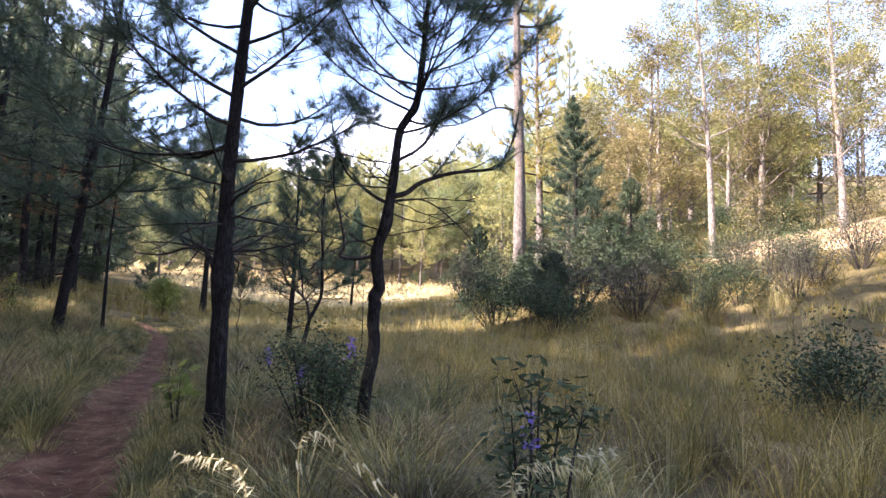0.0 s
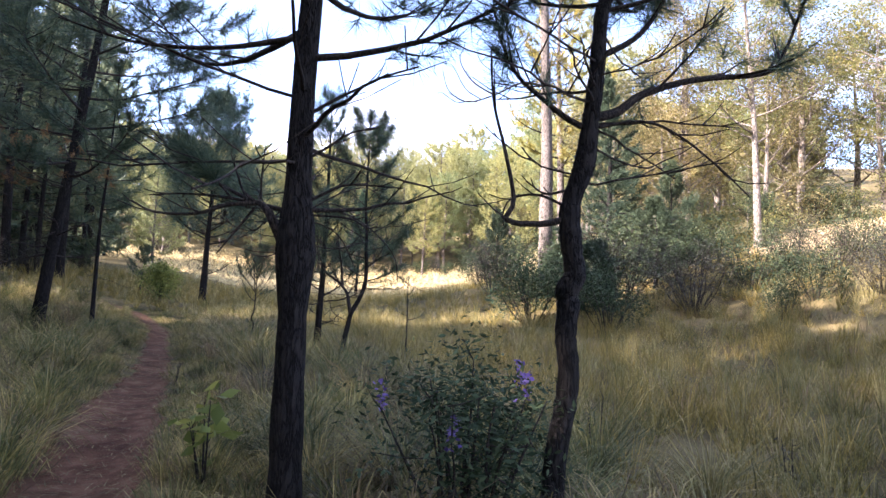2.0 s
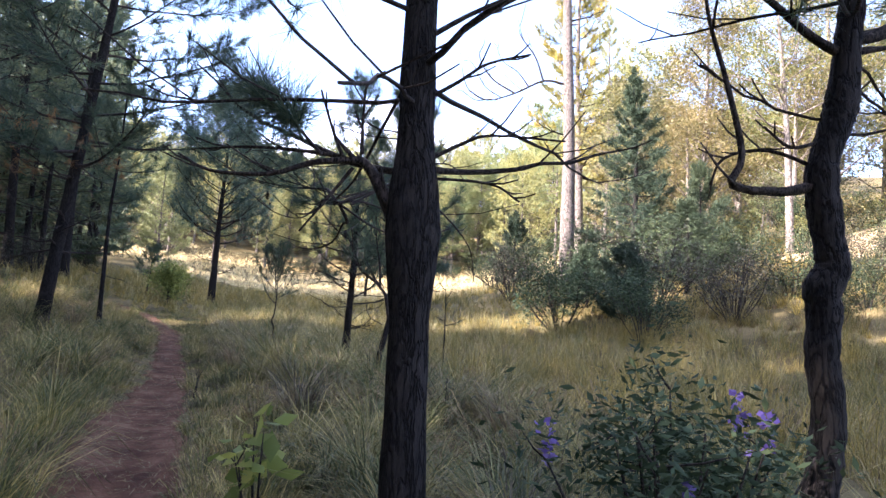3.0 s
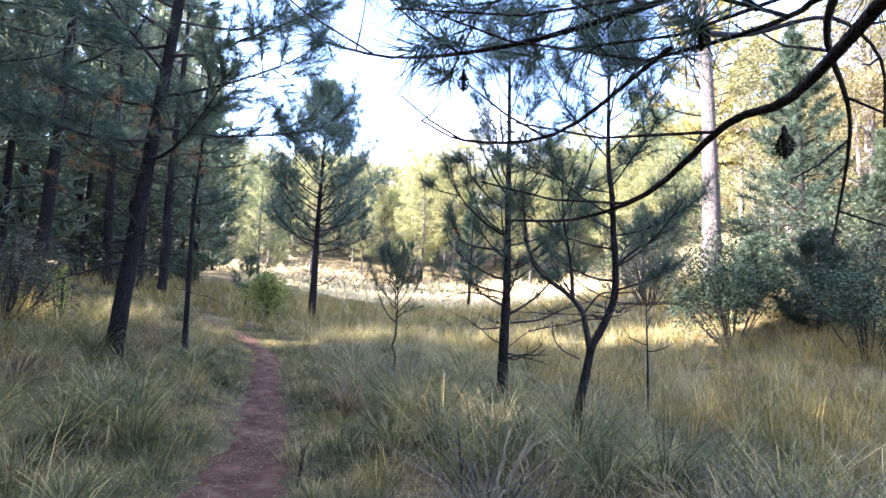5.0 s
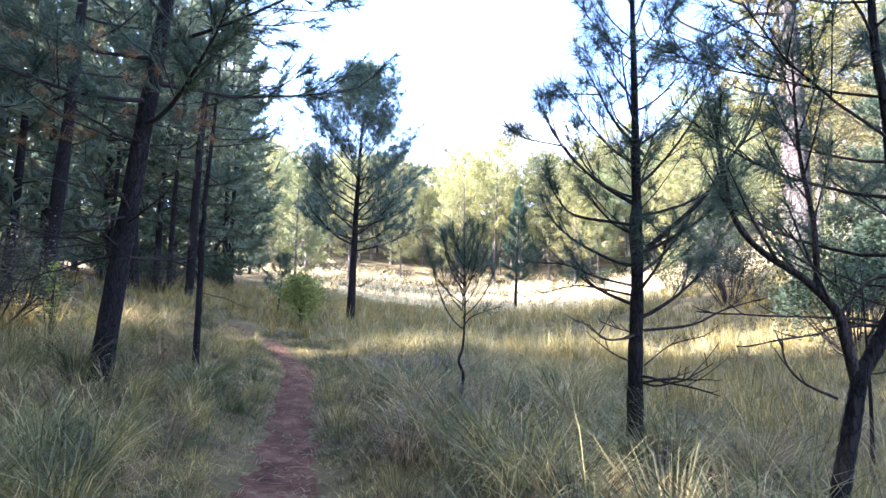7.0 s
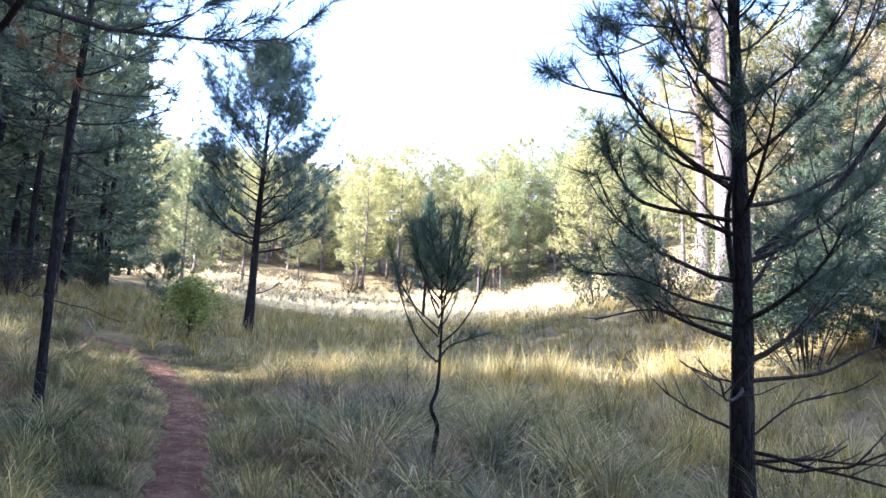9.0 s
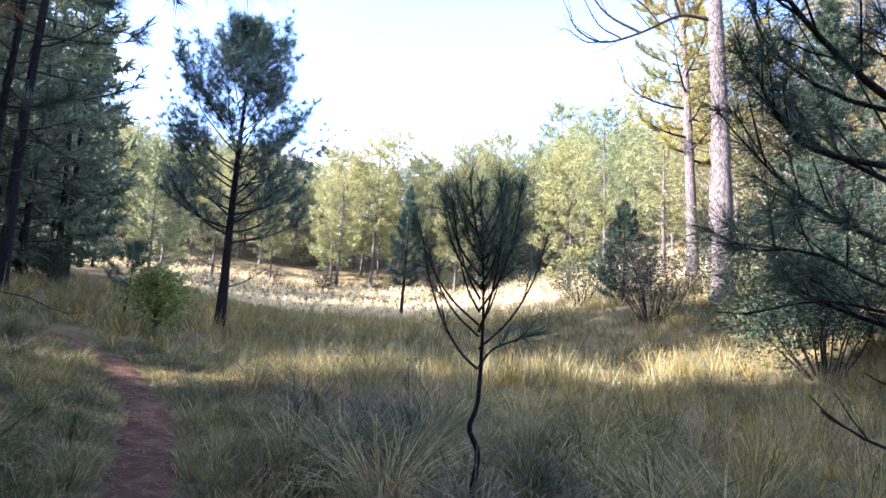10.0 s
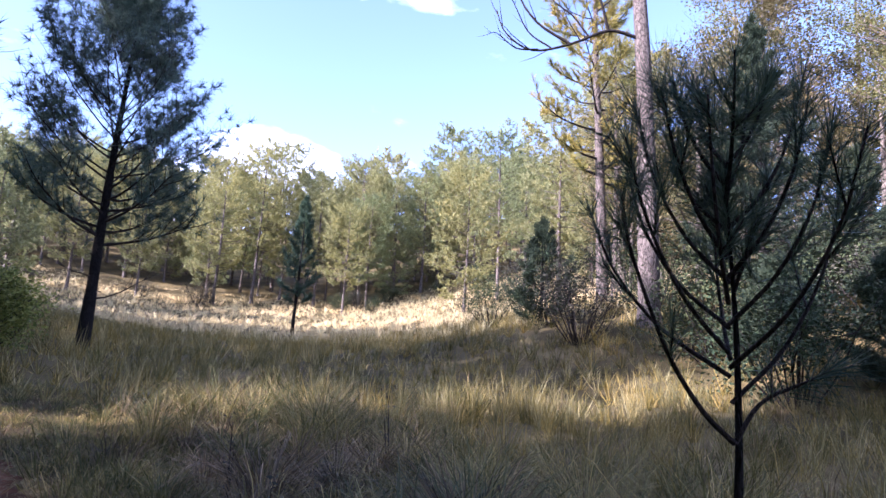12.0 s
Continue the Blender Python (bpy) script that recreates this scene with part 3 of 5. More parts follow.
litter.add(three, np.arange(3 * n).reshape(-1, 3))
tagged(part("pine_litter", litter, LEAF_DRY), "fallen brown pine needles and twigs on the trail", "litter", kind="stuff")

# ---- pines beside the trail ----
pine_a = pine(-2.185, 5.64, [(0, 0, 0), (-0.01, 0, 0.6), (-0.03, 0, 1.6), (-0.05, 0.02, 2.6), (0.0, 0.05, 4.2), (0.08, 0.05, 6.2), (0.1, 0.0, 8.6)], 0.086, 11,
     "slender dark-barked pine with dead lower branches beside the trail", branches=44, crown_from=0.30, reach=1.9, top_reach=0.4, rise=(0.0, 0.9), bend=0.55,
     needle=(54, 0.20, 0.0036), bare=9, bare_from=0.2, split=True, fill=0.85, twigs=9, spread=1.4, pom=0.5, bunches=3, bulges=((1.55, 0.022), (1.70, 0.018)), extra=[
         ([(-2.20, 5.64, 2.55), (-2.42, 6.3, 2.52), (-2.69, 6.96, 2.36), (-2.87, 7.28, 2.29), (-2.91, 7.48, 2.3), (-3.14, 7.84, 2.38)], 0.010, True),
         ([(-2.85, 7.25, 2.27), (-2.95, 7.41, 2.38), (-3.09, 7.64, 2.43), (-3.43, 7.98, 2.51), (-3.84, 8.3, 2.64), (-4.22, 8.52, 2.83)], 0.011, True),
         ([(-2.82, 7.2, 2.25), (-2.85, 7.6, 2.21), (-2.92, 7.79, 2.22), (-3.05, 8.09, 2.13), (-3.24, 8.27, 2.09), (-3.45, 8.53, 2.13)], 0.012, False),
         ([(-2.88, 7.3, 2.28), (-2.75, 7.7, 2.36), (-2.55, 8.1, 2.30), (-2.45, 8.5, 2.05)], 0.009, False),
         ([(-2.80, 7.1, 2.24), (-2.55, 7.4, 2.40), (-2.30, 7.8, 2.38), (-2.05, 8.1, 2.15), (-2.0, 8.2, 1.9)], 0.010, False),
     ] + [
         ([(-3.10, 7.65, 2.43), (-3.2, 7.9, 2.62), (-3.5, 8.2, 2.75), (-3.7, 8.6, 2.68)], 0.007, True),
         ([(-3.05, 7.7, 2.36), (-3.3, 8.1, 2.30), (-3.6, 8.4, 2.38), (-3.8, 8.6, 2.52)], 0.006, False),
         ([(-2.95, 7.45, 2.31), (-3.05, 7.55, 2.48), (-3.2, 7.6, 2.66), (-3.42, 7.7, 2.70), (-3.55, 7.8, 2.60)], 0.006, False),
         ([(-3.0, 7.6, 2.34), (-2.85, 7.85, 2.45), (-2.62, 8.0, 2.55), (-2.45, 8.15, 2.50), (-2.38, 8.3, 2.36)], 0.007, False),
         ([(-2.78, 7.05, 2.22), (-2.6, 7.2, 2.12), (-2.42, 7.45, 2.10), (-2.30, 7.7, 2.18)], 0.007, False),
         ([(-2.7, 6.95, 2.21), (-2.55, 7.15, 2.36), (-2.35, 7.3, 2.52), (-2.2, 7.5, 2.60), (-2.1, 7.7, 2.55)], 0.008, False),
     ] + [
         ([(-2.24, 5.65, 1.84), (-2.32, 5.64, 2.00), (-2.40, 5.64, 2.12), (-2.49, 5.64, 2.13)], 0.036, False),
         ([(-2.41, 5.64, 2.13), (-2.57, 5.62, 2.11), (-2.72, 5.61, 2.06), (-2.92, 5.60, 2.06), (-3.03, 5.58, 2.11)], 0.014, False),
         ([(-2.49, 5.64, 2.14), (-2.65, 5.66, 2.16), (-2.83, 5.68, 2.17), (-3.01, 5.70, 2.16)], 0.009, False),
         ([(-2.44, 5.64, 2.10), (-2.52, 5.64, 1.99), (-2.61, 5.64, 1.87)], 0.008, False),
         ([(-2.41, 5.64, 2.15), (-2.42, 5.66, 2.26), (-2.42, 5.68, 2.42)], 0.007, False),
         ([(-2.48, 5.64, 2.14), (-2.52, 5.62, 2.24), (-2.56, 5.60, 2.36)], 0.007, False),
         ([(-2.55, 5.64, 2.14), (-2.67, 5.66, 2.26), (-2.85, 5.68, 2.40)], 0.007, True),
     ] + [
         ([(-2.24, 5.66, 2.11), (-2.06, 5.66, 2.21), (-1.96, 5.66, 2.24), (-1.71, 5.66, 2.23)], 0.009, False),
         ([(-2.24, 5.66, 2.08), (-1.97, 5.66, 2.07), (-1.86, 5.66, 2.01)], 0.006, False),
         ([(-2.25, 5.66, 2.56), (-2.08, 5.66, 2.67), (-1.93, 5.66, 2.75), (-1.81, 5.66, 2.82)], 0.012, False),
         ([(-2.25, 5.66, 2.33), (-2.09, 5.66, 2.43), (-1.99, 5.66, 2.50), (-1.84, 5.66, 2.54)], 0.009, False),
         ([(-2.26, 5.66, 3.0), (-2.7, 5.7, 2.95), (-3.16, 5.7, 2.97), (-3.6, 5.7, 3.1)], 0.018, True),
     ])

pine(-0.95, 5.56, [(0, 0, 0), (0, 0, 0.55), (0.045, 0, 0.87), (0.057, 0, 1.03), (0.04, 0, 1.18), (0.048, 0, 1.32), (0.042, 0, 1.39), (0.075, 0, 1.46), (0.07, 0, 1.52), (0.055, 0, 1.62), (0.045, 0, 1.74), (0.06, 0, 1.84), (0.095, 0, 1.94),
                   (0.118, 0, 2.04), (0.138, 0, 2.23), (0.16, 0, 2.43), (0.185, 0.02, 2.77), (0.245, 0.04, 2.91), (0.33, 0.05, 3.12), (0.38, 0.1, 4.0), (0.40, 0.1, 4.9)], 0.054, 12,
     "crooked young pine with a twisted black trunk beside the trail", branches=40, crown_from=0.56, reach=1.35, top_reach=0.5, rise=(0.2, 0.9), bend=0.8, taper=1.6,
     needle=(52, 0.20, 0.0036), bare=12, bare_from=0.38, split=True, fill=0.74, twigs=9, spread=1.5, pom=0.5, bunches=3, bulges=((1.40, 0.007), (1.70, 0.006), (2.02, 0.010)), extra=[
         ([(-0.88, 5.56, 2.10), (-1.04, 5.54, 2.06), (-1.20, 5.52, 2.07), (-1.17, 5.52, 2.17), (-1.22, 5.52, 2.41), (-1.28, 5.52, 2.64), (-1.30, 5.52, 2.9)], 0.019, False),
         ([(-0.82, 5.56, 2.58), (-0.69, 5.58, 2.62), (-0.56, 5.60, 2.72), (-0.30, 5.62, 2.81), (0.04, 5.64, 2.86), (0.14, 5.65, 2.97), (0.23, 5.65, 3.2)], 0.027, True),
         ([(-0.83, 5.56, 2.53), (-0.94, 5.54, 2.58), (-1.05, 5.52, 2.66), (-1.17, 5.50, 2.76), (-1.26, 5.48, 2.94), (-1.32, 5.46, 3.2)], 0.018, True),
     ] + [
         ([(-0.82, 5.56, 2.53), (-0.59, 5.52, 2.56), (-0.43, 5.50, 2.50), (-0.24, 5.48, 2.34), (-0.11, 5.46, 2.20)], 0.009, False),
         ([(-0.79, 5.56, 2.88), (-0.61, 5.58, 2.99), (-0.50, 5.60, 3.13), (-0.41, 5.62, 3.33), (-0.39, 5.64, 3.55)], 0.018, True),
         ([(-0.89, 5.56, 2.24), (-1.02, 5.52, 2.20), (-1.12, 5.48, 2.25)], 0.008, False),
         ([(-0.90, 5.56, 2.14), (-1.05, 5.60, 2.21), (-1.18, 5.64, 2.19), (-1.22, 5.66, 2.10)], 0.008, False),
     ])

pine(-3.17, 11.67, [(0, 0, 0), (0.01, 0, 0.45), (0.035, 0, 0.65), (0.07, 0, 0.82), (0.105, 0, 1.0), (0.125, 0, 1.08), (0.2, 0, 1.22), (0.265, 0, 1.37), (0.3, 0, 1.5), (0.305, 0, 1.74), (0.29, 0, 2.0), (0.28, 0, 2.3), (0.25, 0, 2.6), (0.25, 0, 3.2), (0.25, 0, 3.9)], 0.043, 13,
     "young forked pine with a dark trunk in the grass", branches=26, crown_from=0.38, reach=1.05, top_reach=0.3, rise=(0.1, 0.8), bend=0.6, taper=1.1,
     needle=(52, 0.19, 0.0038), bare=9, bare_from=0.32, split=True, fill=0.8, twigs=8, spread=1.5, pom=0.5, bunches=2, extra=[
         ([(-3.06, 11.67, 1.60), (-3.10, 11.67, 1.80), (-3.13, 11.67, 1.91), (-3.25, 11.67, 2.05), (-3.42, 11.66, 2.17), (-3.54, 11.65, 2.32), (-3.60, 11.65, 2.60), (-3.62, 11.65, 2.9)], 0.029, True),
         ([(-3.20, 11.67, 2.00), (-3.22, 11.62, 2.3), (-3.28, 11.58, 2.65), (-3.30, 11.55, 3.1)], 0.018, True),
         ([(-3.12, 11.67, 1.88), (-2.98, 11.7, 2.05), (-2.84, 11.7, 2.06), (-2.65, 11.7, 2.08)], 0.010, False),
         ([(-3.14, 11.67, 1.52), (-3.27, 11.67, 1.58), (-3.34, 11.67, 1.66), (-3.36, 11.67, 1.76)], 0.007, False),
         ([(-2.86, 11.67, 2.28), (-2.7, 11.7, 2.42), (-2.5, 11.75, 2.55), (-2.35, 11.8, 2.8)], 0.014, True),
     ])

pine(-3.93, 13.4, [(0, 0, 0), (0.01, 0, 0.8), (0.03, 0, 1.5), (0.03, 0, 2.4), (0.02, 0.02, 3.4), (0.0, 0.02, 4.6)], 0.070, 14,
     "bushy young pine with upswept branches in the meadow", branches=34, crown_from=0.26, reach=0.95, top_reach=0.4, rise=(0.22, 1.0), bend=0.7, spread=1.9, pom=0.35,
     needle=(64, 0.21, 0.0036), bare=5, bare_from=0.14, split=True, fill=0.95, leaf=NEEDLE, twigs=8, twig=0.45, bunches=1, extra=[
         ([(-3.93, 13.45, 2.60), (-4.36, 13.45, 2.68), (-4.50, 13.45, 2.83), (-4.56, 13.45, 2.96)], 0.014, True),
         ([(-3.90, 13.45, 2.75), (-4.21, 13.42, 2.96), (-4.46, 13.40, 3.23), (-4.64, 13.38, 3.56)], 0.018, True),
         ([(-4.46, 13.40, 3.23), (-4.75, 13.42, 3.31), (-4.88, 13.45, 3.40)], 0.008, True),
         ([(-3.85, 13.45, 3.15), (-4.06, 13.48, 3.44), (-4.17, 13.50, 3.67), (-4.34, 13.52, 4.03)], 0.016, True),
         ([(-4.17, 13.50, 3.67), (-4.38, 13.46, 3.67), (-4.57, 13.42, 3.66)], 0.007, True),
     ] + [
         ([(-3.82, 13.42, 2.42), (-3.44, 13.40, 2.77), (-3.23, 13.38, 3.08), (-3.07, 13.36, 3.34), (-2.93, 13.35, 3.79)], 0.020, True),
         ([(-3.17, 13.38, 3.17), (-2.95, 13.40, 3.31), (-2.79, 13.42, 3.41)], 0.009, True),
         ([(-3.88, 13.42, 1.98), (-3.94, 13.48, 2.56), (-3.89, 13.50, 2.90), (-3.86, 13.52, 3.30)], 0.022, True),
         ([(-3.88, 13.42, 2.05), (-4.13, 13.45, 2.10), (-4.35, 13.46, 2.13), (-4.61, 13.48, 2.07)], 0.010, False),
         ([(-3.88, 13.42, 2.12), (-4.19, 13.38, 2.19), (-4.42, 13.35, 2.28), (-4.72, 13.32, 2.30)], 0.010, True),
         ([(-3.86, 13.42, 1.80), (-3.52, 13.45, 1.85), (-3.28, 13.48, 1.97), (-2.96, 13.50, 2.07)], 0.012, False),
         ([(-3.88, 13.42, 1.78), (-4.01, 13.42, 1.80), (-4.18, 13.42, 1.86)], 0.006, False),
         ([(-3.86, 13.42, 1.54), (-3.67, 13.40, 1.70), (-3.44, 13.38, 1.77)], 0.006, False),
     ])

sap = (-5.56, 14.76)
fan = random.Random(41)
stems = []
for k in range(20):
    az = k * 2.4 + fan.uniform(-0.3, 0.3)
    z0 = 1.90 + 0.70 * (k / 20) + fan.uniform(-0.04, 0.04)
    out = (0.46 - 0.34 * (k / 20)) * fan.uniform(0.75, 1.1)
    top = 2.48 + 0.42 * (k / 20) + fan.uniform(-0.08, 0.08)
    stems.append(([(sap[0] + 0.03 + math.cos(az) * out * f, sap[1] + math.sin(az) * out * f, z0 + (top - z0) * g) for f, g in ((0, 0), (0.45, 0.25), (0.8, 0.6), (1.0, 1.0))], 0.0075, True))
pine(*sap, [(0, 0, 0), (0.02, 0, 0.35), (0.05, 0, 0.60), (0.0, 0, 0.74), (0.04, 0, 0.9), (0.05, 0, 1.3), (0.04, 0, 1.6), (0.03, 0, 1.82)], 0.024, 15,
     "pine sapling with long needles and a thin bent stem", branches=2, crown_from=0.75, reach=0.25, top_reach=0.15, rise=(1.1, 1.3), bend=0.1,
     needle=(60, 0.21, 0.0030), split=True, twigs=2, twig=0.26, sides=7, leaf=NEEDLE, spread=0.8, bunches=1, pom=0.75, name="pine_sapling", extra=stems + [
         ([(-5.53, 14.75, 1.77), (-5.62, 14.75, 1.85), (-5.71, 14.75, 1.98), (-5.78, 14.75, 2.14), (-5.84, 14.75, 2.32), (-5.86, 14.75, 2.45)], 0.009, True),
         ([(-5.53, 14.75, 1.77), (-5.45, 14.75, 1.88), (-5.32, 14.75, 1.94), (-5.15, 14.75, 2.0)], 0.008, True),
     ])

# pole pine and leaning pine at the forest's edge
pine_l = pine(-9.76, 14.65, [(0, 0, 0), (0.15, 0, 1.5), (0.31, 0, 3.0), (0.46, 0, 4.3), (0.75, 0, 7.5), (0.8, 0, 12.5)], 0.135, 21, "tall leaning pine at the forest edge by the trail",
     branches=46, crown_from=0.24, reach=3.3, top_reach=0.6, rise=(-0.15, 0.7), bend=0.55, needle=(36, 0.25, 0.010), bare=14, bare_from=0.12, twigs=10, split=True, bunches=5)
pine(-9.52, 16.1, [(0, 0, 0), (-0.03, 0, 1.7), (-0.03, 0, 2.7), (0.03, 0, 4.0), (0.06, 0, 6.0)], 0.055, 22, "thin pole-like young pine beside the trail",
     branches=16, crown_from=0.45, reach=0.95, top_reach=0.25, rise=(-0.1, 0.6), needle=(28, 0.19, 0.005), bare=8, bare_from=0.2)
# the lone pine in the meadow and its small neighbours
pine(-12.4, 28.4, [(0, 0, 0), (0.03, 0, 1.6), (0.05, 0, 3.6), (0.12, 0, 6.2), (0.22, 0, 8.5)], 0.155, 23, "lone pine with an open crown in the meadow",
     branches=58, crown_from=0.30, reach=2.5, top_reach=0.6, rise=(0.2, 1.1), bend=0.5, needle=(24, 0.25, 0.015), bare=3, bare_from=0.15, twigs=12, twig=0.6, leaf=NEEDLE_BLUE, bunches=4, split=True, spread=1.8, pom=0.3,
     shape=([0, 0.2, 0.45, 0.7, 0.88, 1], [0.75, 1.0, 1.0, 0.78, 0.5, 0.25]))
pine(-9.4, 47.0, [(0, 0, 0), (0.1, 0, 3), (0.2, 0, 7.4)], 0.11, 24, "slim dark pine in the open meadow", branches=34, crown_from=0.25, reach=1.3, top_reach=0.3,
     rise=(0.2, 0.9), needle=(16, 0.3, 0.03), twigs=6)
pine(-14.1, 26.5, [(0, 0, 0), (0.1, 0, 0.8), (0.15, 0, 1.9)], 0.035, 25, "small young pine beside the trail", branches=14, crown_from=0.4, reach=0.75, needle=(26, 0.2, 0.006), rise=(0.1, 0.8))
pine(-2.42, 13.4, [(0, 0, 0), (0.02, 0, 0.7), (0.0, 0, 1.6)], 0.02, 27, "small pine seedling in the meadow grass", branches=5, crown_from=0.5, reach=0.3, needle=(7, 0.14, 0.004), bunches=1, twigs=2, name="pine_sapling")

# ---- tall pines by the knoll ----
tall = pine(1.85, 30.0, [(0, 0, 0), (0.0, 0, 3), (-0.06, 0, 7), (-0.28, 0, 12), (-0.4, 0, 18), (-0.3, 0, 26)], 0.34, 31, "tall old pine with a bare straight grey trunk",
            branches=34, crown_from=0.50, reach=3.4, top_reach=0.8, rise=(0.0, 0.7), bend=0.6, needle=(18, 0.34, 0.022), twigs=13, split=True, wood=TALL_BARK, bare=3, bare_from=0.35, leaf=NEEDLE, extra=[
                ([(1.5, 30, 12.1), (0.6, 30, 12.2), (-0.6, 30, 11.6), (-1.78, 30, 11.25), (-2.6, 30, 11.7), (-2.9, 30, 12.4)], 0.06, False),
                ([(-0.6, 30, 11.6), (-1.6, 30.2, 12.3), (-2.2, 30.3, 13.3), (-2.0, 30.3, 14)], 0.05, False),
                ([(-1.2, 30, 11.4), (-1.9, 30.1, 11.9), (-2.5, 30, 12.9), (-2.9, 30, 13.0)], 0.03, False),
            ] + [
                ([(-1.6, 30, 11.3), (-2.3, 29.9, 11.2), (-2.9, 29.9, 11.6), (-3.2, 29.9, 11.5)], 0.03, False),
                ([(0.0, 30, 11.9), (-0.5, 30.1, 12.6), (-1.2, 30.1, 13.1), (-1.5, 30, 13.8)], 0.035, False),
                ([(0.6, 30, 12.2), (0.2, 29.8, 13.2), (-0.5, 29.8, 14.2), (-0.4, 29.8, 15)], 0.05, False)])
pine(3.6, 37.5, [(0, 0, 0), (-0.1, 0, 4), (-0.25, 0, 8), (-0.4, 0, 12), (-0.4, 0, 19)], 0.27, 32, "tall pine with a thin yellowing crown", branches=54, crown_from=0.28, reach=3.0, top_reach=0.8,
     rise=(0.0, 0.7), needle=(24, 0.34, 0.028), twigs=9, wood=TALL_BARK, leaf=NEEDLE_YELLOW, fill=0.9, split=True)
pine(5.6, 41.0, [(0, 0, 0), (0.1, 0, 6), (0.0, 0, 16)], 0.16, 33, "slim pine behind the tall pines", branches=36, crown_from=0.3, reach=2.2, needle=(14, 0.3, 0.02), twigs=6, wood=TALL_BARK, leaf=NEEDLE_SUNLIT)

# ---- broadleaf trees on the sunny knoll ----
broadleaf(10.0, 28.0, [(0, 0, 0), (-0.05, 0, 3), (-0.15, 0, 6), (-0.45, 0, 10.5), (-0.6, 0, 14)], 0.16, 41, "pale-barked tree with sparse yellow leaves on the bank", LEAF_OLIVE, reach=3.0, crown_from=0.30, limbs=36, count=22000, size=0.085, cloud=0.40)
broadleaf(15.6, 28.2, [(0, 0, 0), (0.0, 0, 3), (-0.1, 0, 6), (-0.2, 0, 10), (-0.3, 0, 12.5)], 0.165, 42, "pale-barked tree with sparse olive leaves on the bank", LEAF_OLIVE, reach=3.2, crown_from=0.26, limbs=36, count=22000, size=0.085, cloud=0.40)
spots = random.Random(5)
oak = [broadleaf(7.2, 31.5, [(0, 0, 0), (0.1, 0, 3), (0.0, 0, 7)], 0.13, 43, "russet-leaved oak on the sunny bank", LEAF_DRY, reach=2.6, limbs=26, crown_from=0.15, count=12500, size=0.10, cloud=0.42),
       broadleaf(12.5, 33.0, [(0, 0, 0), (0.2, 0, 4), (0.3, 0, 9)], 0.15, 44, "russet-leaved oak on the sunny bank", LEAF_DRY, reach=3.0, limbs=26, crown_from=0.15, count=12500, size=0.10, cloud=0.42),
       broadleaf(18.5, 33.5, [(0, 0, 0), (-0.2, 0, 4), (-0.1, 0, 10)], 0.16, 45, "olive-leaved tree on the sunny bank", LEAF_OLIVE, reach=3.2, limbs=26, crown_from=0.15, count=12500, size=0.10, cloud=0.42)]
for t in oak:
    tagged(t, group="trees on the bank")
for k, (x, y) in enumerate([(5.5, 33.5), (9.0, 35.0), (15.5, 36.5), (21.0, 30.5), (23.5, 36.0), (11.0, 39.0), (18.5, 41.0), (7.0, 43.0), (25.0, 43.0), (14.0, 45.5), (21.0, 48.0), (10.0, 50.0), (28.0, 33.0), (24.0, 26.0), (29.0, 27.0), (19.5, 37.5), (26.5, 38.0), (31.0, 41.0), (35.0, 35.0), (34.0, 28.0), (13.5, 41.5), (9.8, 44.5), (20.5, 35.0), (24.5, 31.5), (17.0, 39.5), (28.5, 37.0), (14.5, 33.8)]):
    src = oak[k % 3]
    s = spots.uniform(0.95, 1.5)
    c = copy_thing(src, pose(x, y, ground_at(x, y) - 0.15, 0, 0, spots.uniform(0, 360)) @ Matrix.Scale(s, 4))
    c.scale = (s, s, s)

# ---- pines of the wood on one side, and of the far hill ----
wood_pines = [
    pine(-16.5, 20.2, [(0, 0, 0), (0.2, 0, 4), (0.2, 0.1, 9), (0.3, 0, 17)], 0.18, 51, "tall pine in the shady wood", branches=46, crown_from=0.28, reach=2.9, top_reach=0.7, rise=(-0.2, 0.6), needle=(10, 0.36, 0.034), bare=10, bare_from=0.06, twigs=8, bunches=3, fill=0.42, leaf=NEEDLE_WOOD),
    pine(-13.2, 10.5, [(0, 0, 0), (-0.1, 0, 4), (0.1, 0.1, 9), (0.0, 0, 16)], 0.15, 52, "tall pine in the shady wood", branches=46, crown_from=0.24, reach=2.7, top_reach=0.7, rise=(-0.25, 0.6), needle=(10, 0.36, 0.034), bare=10, bare_from=0.05, twigs=8, bunches=3, fill=0.42, leaf=NEEDLE_WOOD),
]
deep_pines = [
    pine(-21.5, 18.5, [(0, 0, 0), (0.1, 0.1, 5), (0.3, 0.1, 10), (0.3, 0, 18)], 0.20, 53, "dark pine deep in the shady wood", branches=46, crown_from=0.05, reach=3.0, top_reach=0.8, rise=(-0.15, 0.6), needle=(8, 0.62, 0.14), twigs=6, bunches=2, lite=True, sides=6, spread=1.1, fill=0.66, leaf=NEEDLE_WOOD),
    pine(-24.5, 25.5, [(0, 0, 0), (-0.1, 0.1, 5), (-0.2, 0.1, 10), (0.1, 0, 16)], 0.18, 54, "dark pine deep in the shady wood", branches=46, crown_from=0.04, reach=2.8, top_reach=0.8, rise=(-0.2, 0.6), needle=(8, 0.62, 0.14), twigs=6, bunches=2, lite=True, sides=6, spread=1.1, fill=0.66, leaf=NEEDLE_WOOD),
]
for t in wood_pines + deep_pines:
    tagged(t, group="pines of the shady wood")
picker = random.Random(17)


def glade(x, y):
    """A gap in the wood through which the sun reaches the bend of the trail."""
    dx, dy = x + 10.4, y - 20.0
    along, off = -0.91 * dx - 0.42 * dy, 0.42 * dx - 0.91 * dy
    return 0 < along < 34 and -2.2 < off < 3.3


